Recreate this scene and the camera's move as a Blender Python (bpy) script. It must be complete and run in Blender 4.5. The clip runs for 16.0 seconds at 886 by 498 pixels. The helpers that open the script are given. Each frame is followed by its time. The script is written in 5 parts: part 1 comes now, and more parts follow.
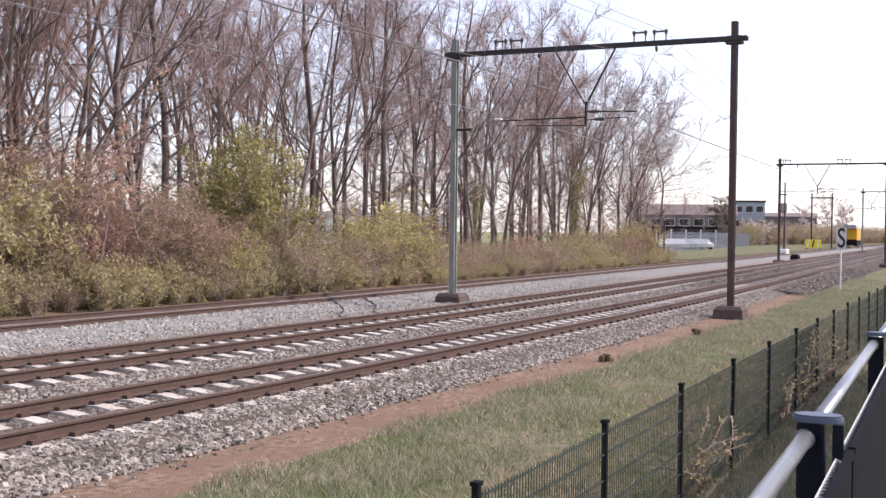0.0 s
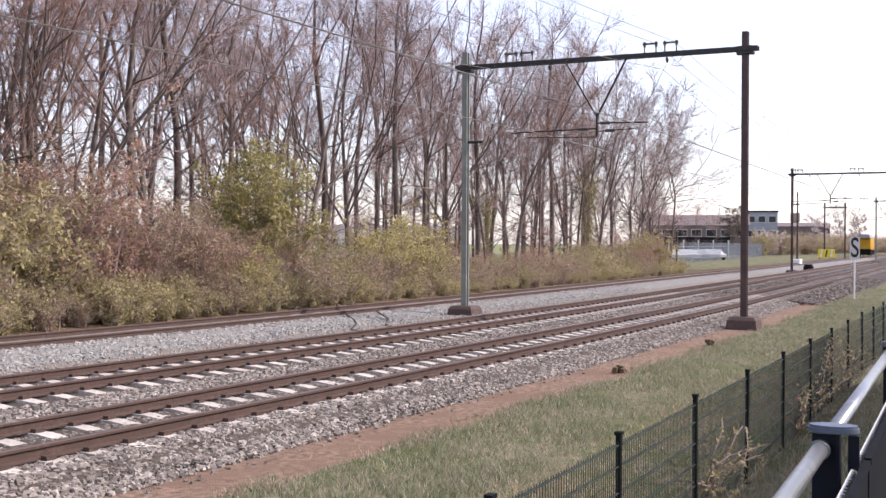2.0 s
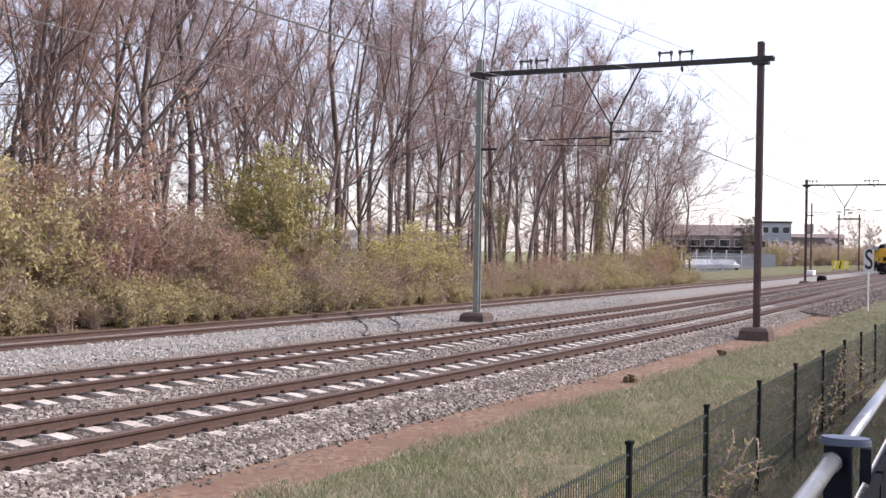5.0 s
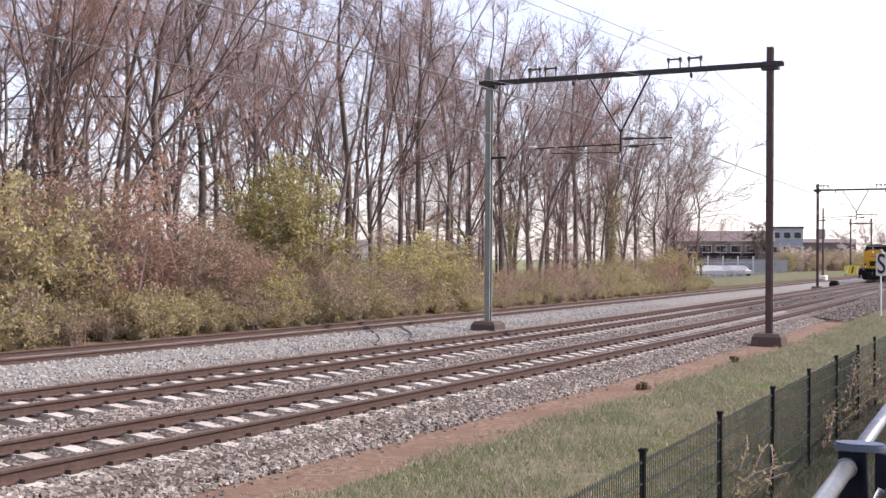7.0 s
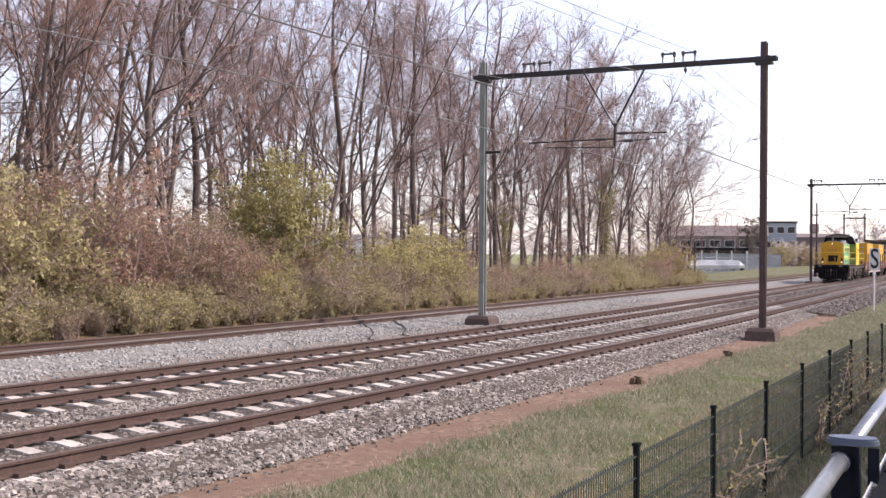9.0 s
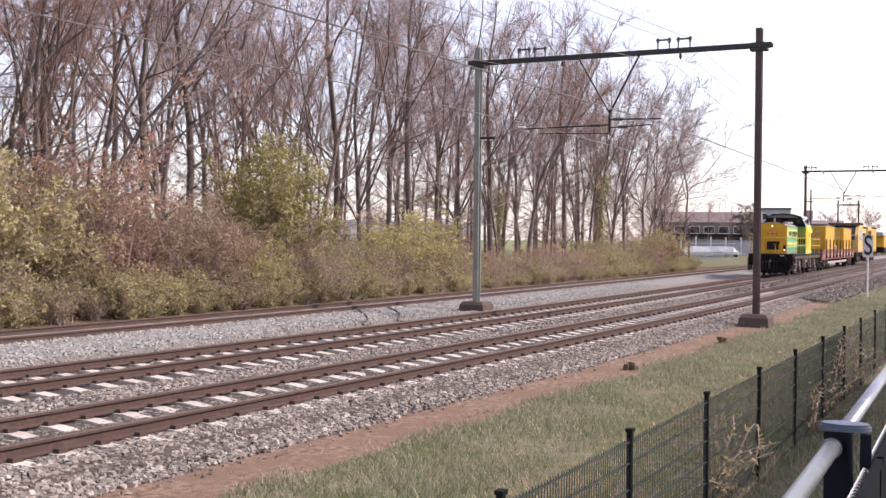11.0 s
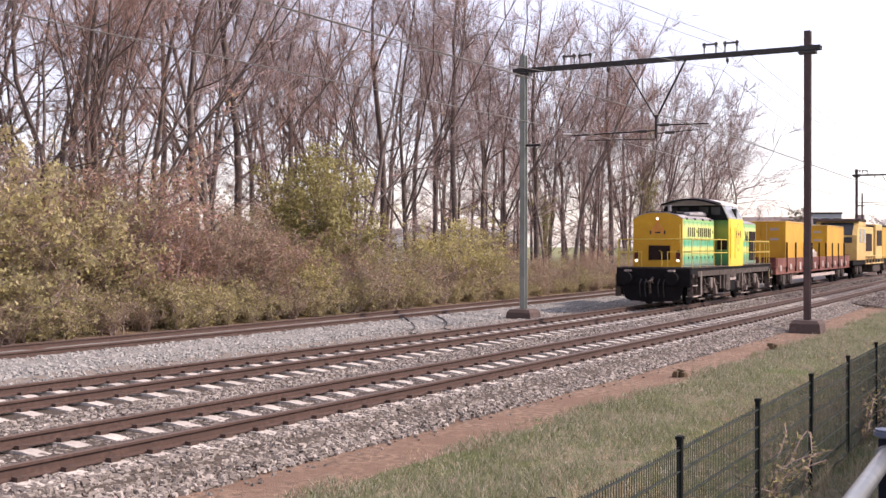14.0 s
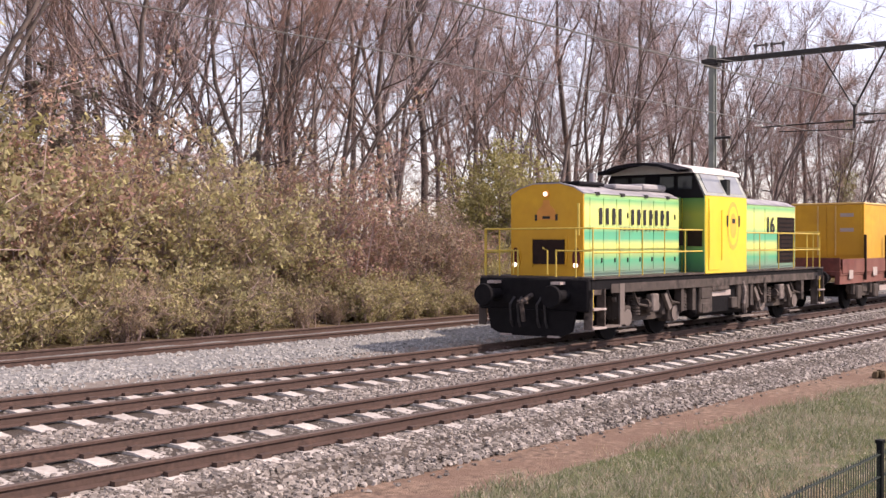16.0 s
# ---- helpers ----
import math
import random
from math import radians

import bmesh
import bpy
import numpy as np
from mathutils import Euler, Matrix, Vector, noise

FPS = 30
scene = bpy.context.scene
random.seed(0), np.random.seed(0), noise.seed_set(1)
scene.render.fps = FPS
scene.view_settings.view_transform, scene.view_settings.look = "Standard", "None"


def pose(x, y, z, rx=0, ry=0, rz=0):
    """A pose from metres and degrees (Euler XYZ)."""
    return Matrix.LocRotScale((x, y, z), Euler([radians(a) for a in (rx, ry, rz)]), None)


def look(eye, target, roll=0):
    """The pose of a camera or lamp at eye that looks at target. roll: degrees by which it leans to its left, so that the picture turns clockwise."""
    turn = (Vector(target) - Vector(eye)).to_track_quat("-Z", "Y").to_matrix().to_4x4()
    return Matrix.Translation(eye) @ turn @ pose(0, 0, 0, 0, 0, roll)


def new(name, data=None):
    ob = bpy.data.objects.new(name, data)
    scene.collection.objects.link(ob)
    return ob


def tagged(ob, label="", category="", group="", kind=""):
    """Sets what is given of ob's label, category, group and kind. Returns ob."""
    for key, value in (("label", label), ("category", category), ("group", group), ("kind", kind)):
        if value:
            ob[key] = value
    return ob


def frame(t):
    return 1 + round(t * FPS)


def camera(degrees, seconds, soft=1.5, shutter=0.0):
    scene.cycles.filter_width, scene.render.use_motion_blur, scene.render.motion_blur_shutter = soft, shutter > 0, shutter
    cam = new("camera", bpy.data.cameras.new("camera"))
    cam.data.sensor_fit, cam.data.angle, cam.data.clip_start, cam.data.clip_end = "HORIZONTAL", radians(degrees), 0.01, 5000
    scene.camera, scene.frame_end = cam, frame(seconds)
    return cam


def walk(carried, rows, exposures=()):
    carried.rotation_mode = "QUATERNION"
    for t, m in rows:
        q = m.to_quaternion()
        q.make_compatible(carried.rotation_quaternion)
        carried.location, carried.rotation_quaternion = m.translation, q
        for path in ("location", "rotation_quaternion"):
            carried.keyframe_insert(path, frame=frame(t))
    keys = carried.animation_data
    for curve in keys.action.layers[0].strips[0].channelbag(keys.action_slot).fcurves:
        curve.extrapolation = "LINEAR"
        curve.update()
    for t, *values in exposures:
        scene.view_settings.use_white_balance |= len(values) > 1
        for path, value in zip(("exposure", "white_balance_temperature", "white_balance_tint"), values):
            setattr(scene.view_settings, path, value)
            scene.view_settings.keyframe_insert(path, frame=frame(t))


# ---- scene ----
cam = camera(42.0, 16.0, soft=1.5)
EYE = (0.0, 0.0, 2.21)          # z = 0 is the rail head
ROWS = [                         # seconds, heading from +y towards +x, pitch, roll
    (0.0, 62.587, -0.903, -0.701), (0.5, 62.703, -0.687, -0.962), (1.0, 62.633, -0.816, -0.926), (1.5, 62.261, -0.939, -0.818),
    (2.0, 61.995, -0.283, -0.264), (2.5, 61.859, -0.076, -0.057), (3.0, 61.074, 0.015, -0.026), (3.5, 61.830, -0.191, -0.254),
    (4.0, 61.735, -0.291, -0.279), (4.5, 61.495, -0.048, -1.008), (7.0, 60.839, 0.474, -0.400), (7.5, 60.996, 0.312, -0.560),
    (8.0, 61.065, 0.361, -0.664), (10.5, 61.304, -0.226, -0.058), (11.0, 61.408, -0.503, -0.559), (11.5, 61.253, -0.530, -0.588),
    (12.0, 61.184, -0.937, -0.329), (12.5, 60.821, -0.883, -0.135), (13.0, 60.391, -0.209, -0.128), (13.5, 59.751, -0.093, 0.038),
    (14.0, 59.104, -0.114, -0.043), (14.5, 57.560, -0.064, 0.064), (15.0, 55.860, -0.030, 0.150), (15.5, 52.860, -0.090, 0.150),
    (16.0, 49.950, -0.350, 0.030),
]
walk(cam, [(t, pose(*EYE, 90 + p, r, -h)) for t, h, p, r in ROWS], exposures=[(0.0, 1.44, 6380, 20), (10.0, 1.44, 6550, 22), (16.0, 1.42, 6850, 25)])

# ---- light ----
world = bpy.data.worlds.new("sky")
scene.world = world
world.use_nodes = True
wn = world.node_tree.nodes
sky = wn.new("ShaderNodeTexSky")
sky.sky_type, sky.sun_disc = "NISHITA", False
SUN_TO = Vector((0.46, -0.80, 0.86)).normalized()
sky.sun_elevation = math.asin(SUN_TO.z)
sky.sun_rotation = math.atan2(SUN_TO.x, SUN_TO.y)
sky.air_density, sky.dust_density, sky.ozone_density = 1.0, 0.7, 1.0
wn["Background"].inputs[1].default_value = 0.125
haze = wn.new("ShaderNodeMix")               # thin white haze over the whole sky
haze.data_type = "RGBA"
haze.inputs[0].default_value = 0.55
haze.inputs[7].default_value = (3.1, 3.0, 3.2, 1)
world.node_tree.links.new(sky.outputs[0], haze.inputs[6])
world.node_tree.links.new(haze.outputs[2], wn["Background"].inputs[0])
sun = new("sun", bpy.data.lights.new("sun", "SUN"))
sun.data.energy, sun.data.angle, sun.data.color = 2.15, radians(0.6), (1.0, 0.91, 0.78)
sun.matrix_world = look((0, 0, 40), Vector((0, 0, 40)) - SUN_TO)


# ---- materials ----
def mat(name, a, b=None, scale=8.0, rough=0.8, metal=0.0, bump=0.0, bump_scale=None, vary=0.0, c=None, detail=6.0, stretch=None, spec=0.25):
    """Two or three colours mixed by fine and coarse noise, with fine relief; vary: brightness change from object to object."""
    m = bpy.data.materials.new(name)
    m.use_nodes = True
    n, l = m.node_tree.nodes, m.node_tree.links
    p = n["Principled BSDF"]
    p.inputs["Roughness"].default_value, p.inputs["Metallic"].default_value = rough, metal
    p.inputs["Specular IOR Level"].default_value = spec
    b = b or tuple(x * 0.7 for x in a)
    tc = n.new("ShaderNodeTexCoord")
    src = tc.outputs["Object"]
    if stretch:
        mp = n.new("ShaderNodeMapping")
        mp.inputs["Scale"].default_value = stretch
        l.new(src, mp.inputs[0])
        src = mp.outputs[0]
    fine, coarse = n.new("ShaderNodeTexNoise"), n.new("ShaderNodeTexNoise")
    for t, s in ((fine, scale), (coarse, scale * 0.13)):
        t.inputs["Scale"].default_value, t.inputs["Detail"].default_value = s, detail
        l.new(src, t.inputs["Vector"])
    r1, r2 = n.new("ShaderNodeValToRGB"), n.new("ShaderNodeValToRGB")
    r1.color_ramp.elements[0].position, r1.color_ramp.elements[1].position = 0.35, 0.65
    r1.color_ramp.elements[0].color, r1.color_ramp.elements[1].color = (*b, 1), (*a, 1)
    l.new(fine.outputs[0], r1.inputs[0])
    k = c or tuple((x + y) / 2 * 0.9 for x, y in zip(a, b))
    mix = n.new("ShaderNodeMix")
    mix.data_type = "RGBA"
    r2.color_ramp.elements[0].position, r2.color_ramp.elements[1].position = 0.42, 0.62
    l.new(coarse.outputs[0], r2.inputs[0])
    l.new(r2.outputs[0], mix.inputs[0])
    l.new(r1.outputs[0], mix.inputs[6])
    mix.inputs[7].default_value = (*k, 1)
    out = mix.outputs[2]
    if vary:
        oi, hs, mr = n.new("ShaderNodeObjectInfo"), n.new("ShaderNodeHueSaturation"), n.new("ShaderNodeMapRange")
        mr.inputs[3].default_value, mr.inputs[4].default_value = 1 - vary, 1 + vary
        l.new(oi.outputs["Random"], mr.inputs[0])
        l.new(mr.outputs[0], hs.inputs["Value"])
        l.new(out, hs.inputs["Color"])
        out = hs.outputs[0]
    l.new(out, p.inputs["Base Color"])
    if bump:
        bt, bp = n.new("ShaderNodeTexNoise"), n.new("ShaderNodeBump")
        bt.inputs["Scale"].default_value, bt.inputs["Detail"].default_value = bump_scale or scale * 2, 6
        l.new(src, bt.inputs["Vector"])
        bp.inputs["Strength"].default_value, bp.inputs["Distance"].default_value = bump, 0.03
        l.new(bt.outputs[0], bp.inputs["Height"])
        l.new(bp.outputs[0], p.inputs["Normal"])
    return m


def island_mat(name, cols, rough=0.8, trans=0.0):
    """Colours picked piece by piece of a joined mesh."""
    m = bpy.data.materials.new(name)
    m.use_nodes = True
    n, l = m.node_tree.nodes, m.node_tree.links
    p = n["Principled BSDF"]
    p.inputs["Roughness"].default_value = rough
    g, r = n.new("ShaderNodeNewGeometry"), n.new("ShaderNodeValToRGB")
    r.color_ramp.interpolation = "LINEAR"
    while len(r.color_ramp.elements) < len(cols):
        r.color_ramp.elements.new(0.5)
    for i, cc in enumerate(cols):
        r.color_ramp.elements[i].position = i / (len(cols) - 1)
        r.color_ramp.elements[i].color = (*cc, 1)
    l.new(g.outputs["Random Per Island"], r.inputs[0])
    oi, hs, mr = n.new("ShaderNodeObjectInfo"), n.new("ShaderNodeHueSaturation"), n.new("ShaderNodeMapRange")
    mr.inputs[3].default_value, mr.inputs[4].default_value = 0.82, 1.18
    l.new(oi.outputs["Random"], mr.inputs[0])
    l.new(mr.outputs[0], hs.inputs["Value"])
    l.new(r.outputs[0], hs.inputs["Color"])
    l.new(hs.outputs[0], p.inputs["Base Color"])
    if trans:
        t, mx, o = n.new("ShaderNodeBsdfTranslucent"), n.new("ShaderNodeMixShader"), n["Material Output"]
        mx.inputs[0].default_value = trans
        l.new(hs.outputs[0], t.inputs[0])
        l.new(p.outputs[0], mx.inputs[1])
        l.new(t.outputs[0], mx.inputs[2])
        l.new(mx.outputs[0], o.inputs[0])
    return m


def band_mat(name, stops, rough=0.4):
    """Painted bands up the height of a body (object z), a little dirty."""
    m = mat(name, (0.5, 0.5, 0.5), (0.4, 0.4, 0.4), 3, rough)
    n, l = m.node_tree.nodes, m.node_tree.links
    p = n["Principled BSDF"]
    tc, sp, mr, r = n.new("ShaderNodeTexCoord"), n.new("ShaderNodeSeparateXYZ"), n.new("ShaderNodeMapRange"), n.new("ShaderNodeValToRGB")
    l.new(tc.outputs["Object"], sp.inputs[0])
    mr.inputs[1].default_value, mr.inputs[2].default_value = 1.4, 3.4
    l.new(sp.outputs[2], mr.inputs[0])
    l.new(mr.outputs[0], r.inputs[0])
    while len(r.color_ramp.elements) < len(stops):
        r.color_ramp.elements.new(0.5)
    for i, (z, cc) in enumerate(stops):
        r.color_ramp.elements[i].position = (z - 1.4) / 2.0
        r.color_ramp.elements[i].color = (*cc, 1)
    ns, mx, rr = n.new("ShaderNodeTexNoise"), n.new("ShaderNodeMix"), n.new("ShaderNodeValToRGB")
    ns.inputs["Scale"].default_value, ns.inputs["Detail"].default_value = 2.2, 8
    rr.color_ramp.elements[0].position, rr.color_ramp.elements[1].position = 0.5, 0.85
    rr.color_ramp.elements[1].color = (0.5, 0.5, 0.5, 1)
    l.new(tc.outputs["Object"], ns.inputs["Vector"])
    l.new(ns.outputs[0], rr.inputs[0])
    mx.data_type = "RGBA"
    l.new(rr.outputs[0], mx.inputs[0])
    l.new(r.outputs[0], mx.inputs[6])
    mx.inputs[7].default_value = (0.25, 0.22, 0.15, 1)
    l.new(mx.outputs[2], p.inputs["Base Color"])
    return m


def glow(name, colour, strength):
    m = bpy.data.materials.new(name)
    m.use_nodes = True
    p = m.node_tree.nodes["Principled BSDF"]
    p.inputs["Base Color"].default_value = (*colour, 1)
    p.inputs["Emission Color"].default_value = (*colour, 1)
    p.inputs["Emission Strength"].default_value = strength
    return m


M_GRASS = mat("grass_soil", (0.105, 0.12, 0.06), (0.21, 0.165, 0.12), 7, 0.95, bump=1.0, bump_scale=30, c=(0.085, 0.10, 0.035), detail=9)
M_SAND = mat("red_cinder_path", (0.30, 0.205, 0.148), (0.125, 0.085, 0.062), 9, 0.95, bump=1.0, bump_scale=45, c=(0.185, 0.118, 0.084), detail=9)
M_SOIL = mat("leaf_litter_soil", (0.17, 0.12, 0.07), (0.10, 0.075, 0.045), 3, 0.95, bump=0.8, bump_scale=20)
M_FAR = mat("far_field", (0.20, 0.22, 0.09), (0.16, 0.16, 0.08), 0.05, 0.95)
# bed colour kept dark to give the shadows between the stones
M_BALLAST = mat("ballast_bed", (0.105, 0.083, 0.067), (0.036, 0.029, 0.025), 24, 0.9, bump=1.0, bump_scale=26, c=(0.07, 0.056, 0.046))
# darker bed colour from x = 52 on
M_BALLASTDARK = mat("oily_ballast_bed", (0.115, 0.09, 0.076), (0.026, 0.021, 0.019), 6, 0.9, bump=1.0, bump_scale=9, c=(0.06, 0.048, 0.041), detail=9)
M_BALLAST2 = mat("grey_ballast_bed", (0.27, 0.265, 0.255), (0.13, 0.13, 0.13), 20, 0.9, bump=1.0, bump_scale=24, c=(0.23, 0.225, 0.21))
M_DUST = mat("dusty_walkway", (0.27, 0.235, 0.205), (0.17, 0.145, 0.125), 14, 0.95, bump=0.4, bump_scale=40)
M_STONE = island_mat("ballast_stones", [(0.085, 0.072, 0.062), (0.18, 0.155, 0.135), (0.29, 0.255, 0.225), (0.11, 0.094, 0.08), (0.42, 0.375, 0.335)], 0.85)
M_STONEDARK = island_mat("dark_stones", [(0.05, 0.04, 0.034), (0.11, 0.09, 0.078), (0.19, 0.16, 0.14), (0.07, 0.058, 0.05)], 0.85)
M_STONE2 = island_mat("grey_ballast_stones", [(0.17, 0.165, 0.155), (0.28, 0.27, 0.255), (0.37, 0.355, 0.325), (0.21, 0.21, 0.205), (0.33, 0.315, 0.29)], 0.85)
M_CONC = mat("sleeper_concrete", (0.52, 0.48, 0.44), (0.38, 0.34, 0.30), 12, 0.85, bump=0.2, vary=0.12)
M_CONCDARK = mat("sleeper_concrete_dark", (0.30, 0.27, 0.25), (0.19, 0.165, 0.15), 12, 0.85, bump=0.2, vary=0.2)
M_WOOD = mat("sleeper_wood", (0.16, 0.12, 0.09), (0.10, 0.075, 0.06), 14, 0.9, bump=0.4, vary=0.2)
M_RUST = mat("rail_rust", (0.105, 0.065, 0.052), (0.065, 0.042, 0.035), 16, 0.75, bump=0.2)
M_RAILTOP = mat("rail_head_worn", (0.15, 0.11, 0.095), (0.10, 0.075, 0.066), 6, 0.5, 0.4)
M_CLIP = mat("clip_iron", (0.10, 0.065, 0.05), (0.06, 0.04, 0.035), 20, 0.8)
M_MAST = mat("mast_grey_green", (0.27, 0.29, 0.265), (0.20, 0.215, 0.20), 3, 0.6, 0.2, bump=0.1)
M_MASTBROWN = mat("mast_brown", (0.10, 0.062, 0.058), (0.06, 0.04, 0.04), 3, 0.55, 0.1, bump=0.1)
M_FOUND = mat("foundation_concrete", (0.12, 0.085, 0.075), (0.075, 0.055, 0.05), 9, 0.9, bump=0.3)
M_WIRE = mat("wire_copper", (0.20, 0.185, 0.175), (0.15, 0.14, 0.13), 4, 0.5, 0.4)
M_IRON = mat("dark_iron", (0.06, 0.055, 0.055), (0.04, 0.038, 0.038), 8, 0.6, 0.3)
M_INSUL = mat("insulator", (0.10, 0.085, 0.08), (0.07, 0.06, 0.055), 12, 0.35)
M_BARK = mat("bark_brown", (0.19, 0.152, 0.137), (0.10, 0.08, 0.072), 7, 0.9, bump=0.6, vary=0.25, stretch=(1, 1, 0.25))
M_TWIG = mat("twig_brown", (0.37, 0.275, 0.256), (0.26, 0.19, 0.177), 3, 0.9, vary=0.25)
M_TWIGRED = mat("twig_red", (0.36, 0.23, 0.19), (0.26, 0.165, 0.135), 3, 0.9, vary=0.2)
LEAF_OLIVE = island_mat("leaf_olive", [(0.30, 0.27, 0.14), (0.42, 0.375, 0.175), (0.46, 0.38, 0.23), (0.25, 0.225, 0.125), (0.52, 0.47, 0.22)], 0.8, 0.4)
LEAF_YELLOW = island_mat("leaf_yellow_green", [(0.36, 0.315, 0.135), (0.46, 0.405, 0.17), (0.29, 0.255, 0.12), (0.50, 0.445, 0.23)], 0.8, 0.4)
LEAF_HAZEL = island_mat("leaf_hazel", [(0.25, 0.225, 0.09), (0.36, 0.32, 0.125), (0.20, 0.18, 0.08), (0.43, 0.385, 0.17)], 0.8, 0.35)
LEAF_RED = island_mat("leaf_red_brown", [(0.38, 0.225, 0.19), (0.46, 0.275, 0.23), (0.36, 0.27, 0.17), (0.44, 0.33, 0.21)], 0.8, 0.4)
LEAF_BROWN = island_mat("leaf_brown", [(0.35, 0.265, 0.195), (0.46, 0.345, 0.245), (0.27, 0.215, 0.165), (0.39, 0.34, 0.185)], 0.8, 0.4)
LEAF_PINE = island_mat("needles_dark", [(0.09, 0.09, 0.06), (0.13, 0.11, 0.08), (0.16, 0.11, 0.09)], 0.7, 0.25)
LEAF_BLOSSOM = island_mat("blossom_pale", [(0.50, 0.42, 0.41), (0.60, 0.54, 0.52), (0.40, 0.33, 0.32)], 0.7, 0.3)
BLADE = island_mat("grass_blades", [(0.128, 0.158, 0.076), (0.195, 0.228, 0.115), (0.285, 0.278, 0.175), (0.50, 0.43, 0.35), (0.165, 0.195, 0.10)], 0.8, 0.3)
M_STRAW = island_mat("dry_stalks", [(0.45, 0.36, 0.24), (0.33, 0.25, 0.16), (0.55, 0.46, 0.32)], 0.8, 0.2)
M_FENCE = mat("fence_black_green", (0.014, 0.016, 0.016), (0.009, 0.01, 0.01), 8, 0.7, spec=0.1)
M_FENCEWIRE = mat("fence_mesh_green", (0.055, 0.07, 0.06), (0.04, 0.05, 0.045), 8, 0.5)
M_GALV = mat("galvanised_tube", (0.36, 0.37, 0.39), (0.24, 0.25, 0.27), 14, 0.30, 0.75, bump=0.05)
M_POST = mat("railing_paint_blue_black", (0.012, 0.014, 0.024), (0.008, 0.009, 0.016), 6, 0.5, spec=0.12)
# paler than the posts: the sky's sheen on the caps, put into their colour
M_CAP = mat("cap_blue_grey_sheen", (0.10, 0.12, 0.17), (0.07, 0.085, 0.12), 6, 0.45)
M_PANEL = mat("railing_panel_dark", (0.012, 0.014, 0.018), (0.007, 0.008, 0.011), 5, 0.85, spec=0.05)
# yellow darkened towards orange for the shaded bonnet end; containers share it
M_YEL = mat("yellow_paint", (0.62, 0.34, 0.025), (0.54, 0.285, 0.022), 3, 0.5, c=(0.48, 0.26, 0.03))
M_YELCAB = mat("cab_yellow_paint", (0.80, 0.60, 0.035), (0.74, 0.54, 0.03), 3, 0.42, c=(0.70, 0.50, 0.05))
M_CREAM = mat("faded_yellow_paint", (0.66, 0.46, 0.17), (0.56, 0.37, 0.13), 3, 0.5, c=(0.50, 0.31, 0.11))
M_BLACK = mat("under_frame_black", (0.013, 0.012, 0.013), (0.008, 0.007, 0.008), 6, 0.8, bump=0.2, spec=0.1)
M_BOGIE = mat("bogie_grime", (0.125, 0.098, 0.084), (0.020, 0.016, 0.014), 5, 0.8, bump=0.3)
M_HOODTOP = mat("hood_roof_grey", (0.40, 0.38, 0.385), (0.22, 0.21, 0.22), 2.5, 0.6, bump=0.1)
M_ROOFDARK = mat("roof_dark", (0.016, 0.014, 0.017), (0.01, 0.009, 0.011), 3, 0.75, spec=0.1)
M_ROOFPALE = mat("roof_pale", (0.66, 0.62, 0.58), (0.54, 0.50, 0.47), 3, 0.5)
M_HAND = mat("handrail_yellow", (0.66, 0.49, 0.10), (0.54, 0.38, 0.07), 9, 0.5)
M_REDF = mat("wagon_red_brown", (0.17, 0.05, 0.04), (0.10, 0.034, 0.028), 4, 0.75, bump=0.2, c=(0.20, 0.085, 0.065))
M_PALE = mat("pale_box", (0.480, 0.413, 0.380), (0.336, 0.265, 0.236), 5, 0.7)
M_SCUFF = mat("scuffed_grey_brown", (0.26, 0.215, 0.19), (0.10, 0.08, 0.07), 6, 0.8, bump=0.2)
M_CABBAND = mat("cab_window_band", (0.36, 0.37, 0.33), (0.27, 0.28, 0.25), 4, 0.5)
M_INK = mat("lettering_dark", (0.03, 0.03, 0.028), (0.02, 0.02, 0.02), 4, 0.6)
M_LOGO = mat("logo_orange", (0.62, 0.27, 0.06), (0.55, 0.23, 0.05), 4, 0.5)
M_GRILLE = mat("grille_brown_black", (0.035, 0.02, 0.016), (0.02, 0.012, 0.01), 8, 0.7, spec=0.1)
M_LAMP = glow("lamp_lit", (1.0, 0.88, 0.66), 0.85)
M_FADE = mat("emblem_faded", (0.74, 0.43, 0.07), (0.66, 0.37, 0.06), 4, 0.5)
M_REDLENS = mat("lens_dark_red", (0.10, 0.02, 0.02), (0.07, 0.015, 0.015), 5, 0.25)
M_GLASS = mat("window_glass_dark", (0.035, 0.038, 0.042), (0.025, 0.028, 0.032), 1.5, 0.08)
M_GLASSPALE = mat("window_glass_pale", (0.30, 0.31, 0.32), (0.22, 0.23, 0.24), 1.5, 0.12)
M_WHITE = mat("white_paint", (0.76, 0.75, 0.73), (0.66, 0.65, 0.63), 4, 0.5)
M_SIGN = mat("sign_grey", (0.60, 0.575, 0.59), (0.54, 0.52, 0.535), 4, 0.6)
M_SIGNYEL = mat("sign_yellow", (0.80, 0.62, 0.05), (0.70, 0.54, 0.05), 4, 0.5)
M_BRICK = mat("far_brick", (0.20, 0.165, 0.16), (0.16, 0.135, 0.13), 1.2, 0.9)
M_ROOFTILE = mat("far_roof_tile", (0.20, 0.165, 0.16), (0.16, 0.13, 0.125), 1.0, 0.85)
M_BLUEGREY = mat("far_cladding_blue_grey", (0.34, 0.365, 0.395), (0.29, 0.31, 0.34), 0.8, 0.6)
M_PALISADE = mat("palisade_grey", (0.36, 0.38, 0.42), (0.29, 0.31, 0.345), 3, 0.5, 0.3)
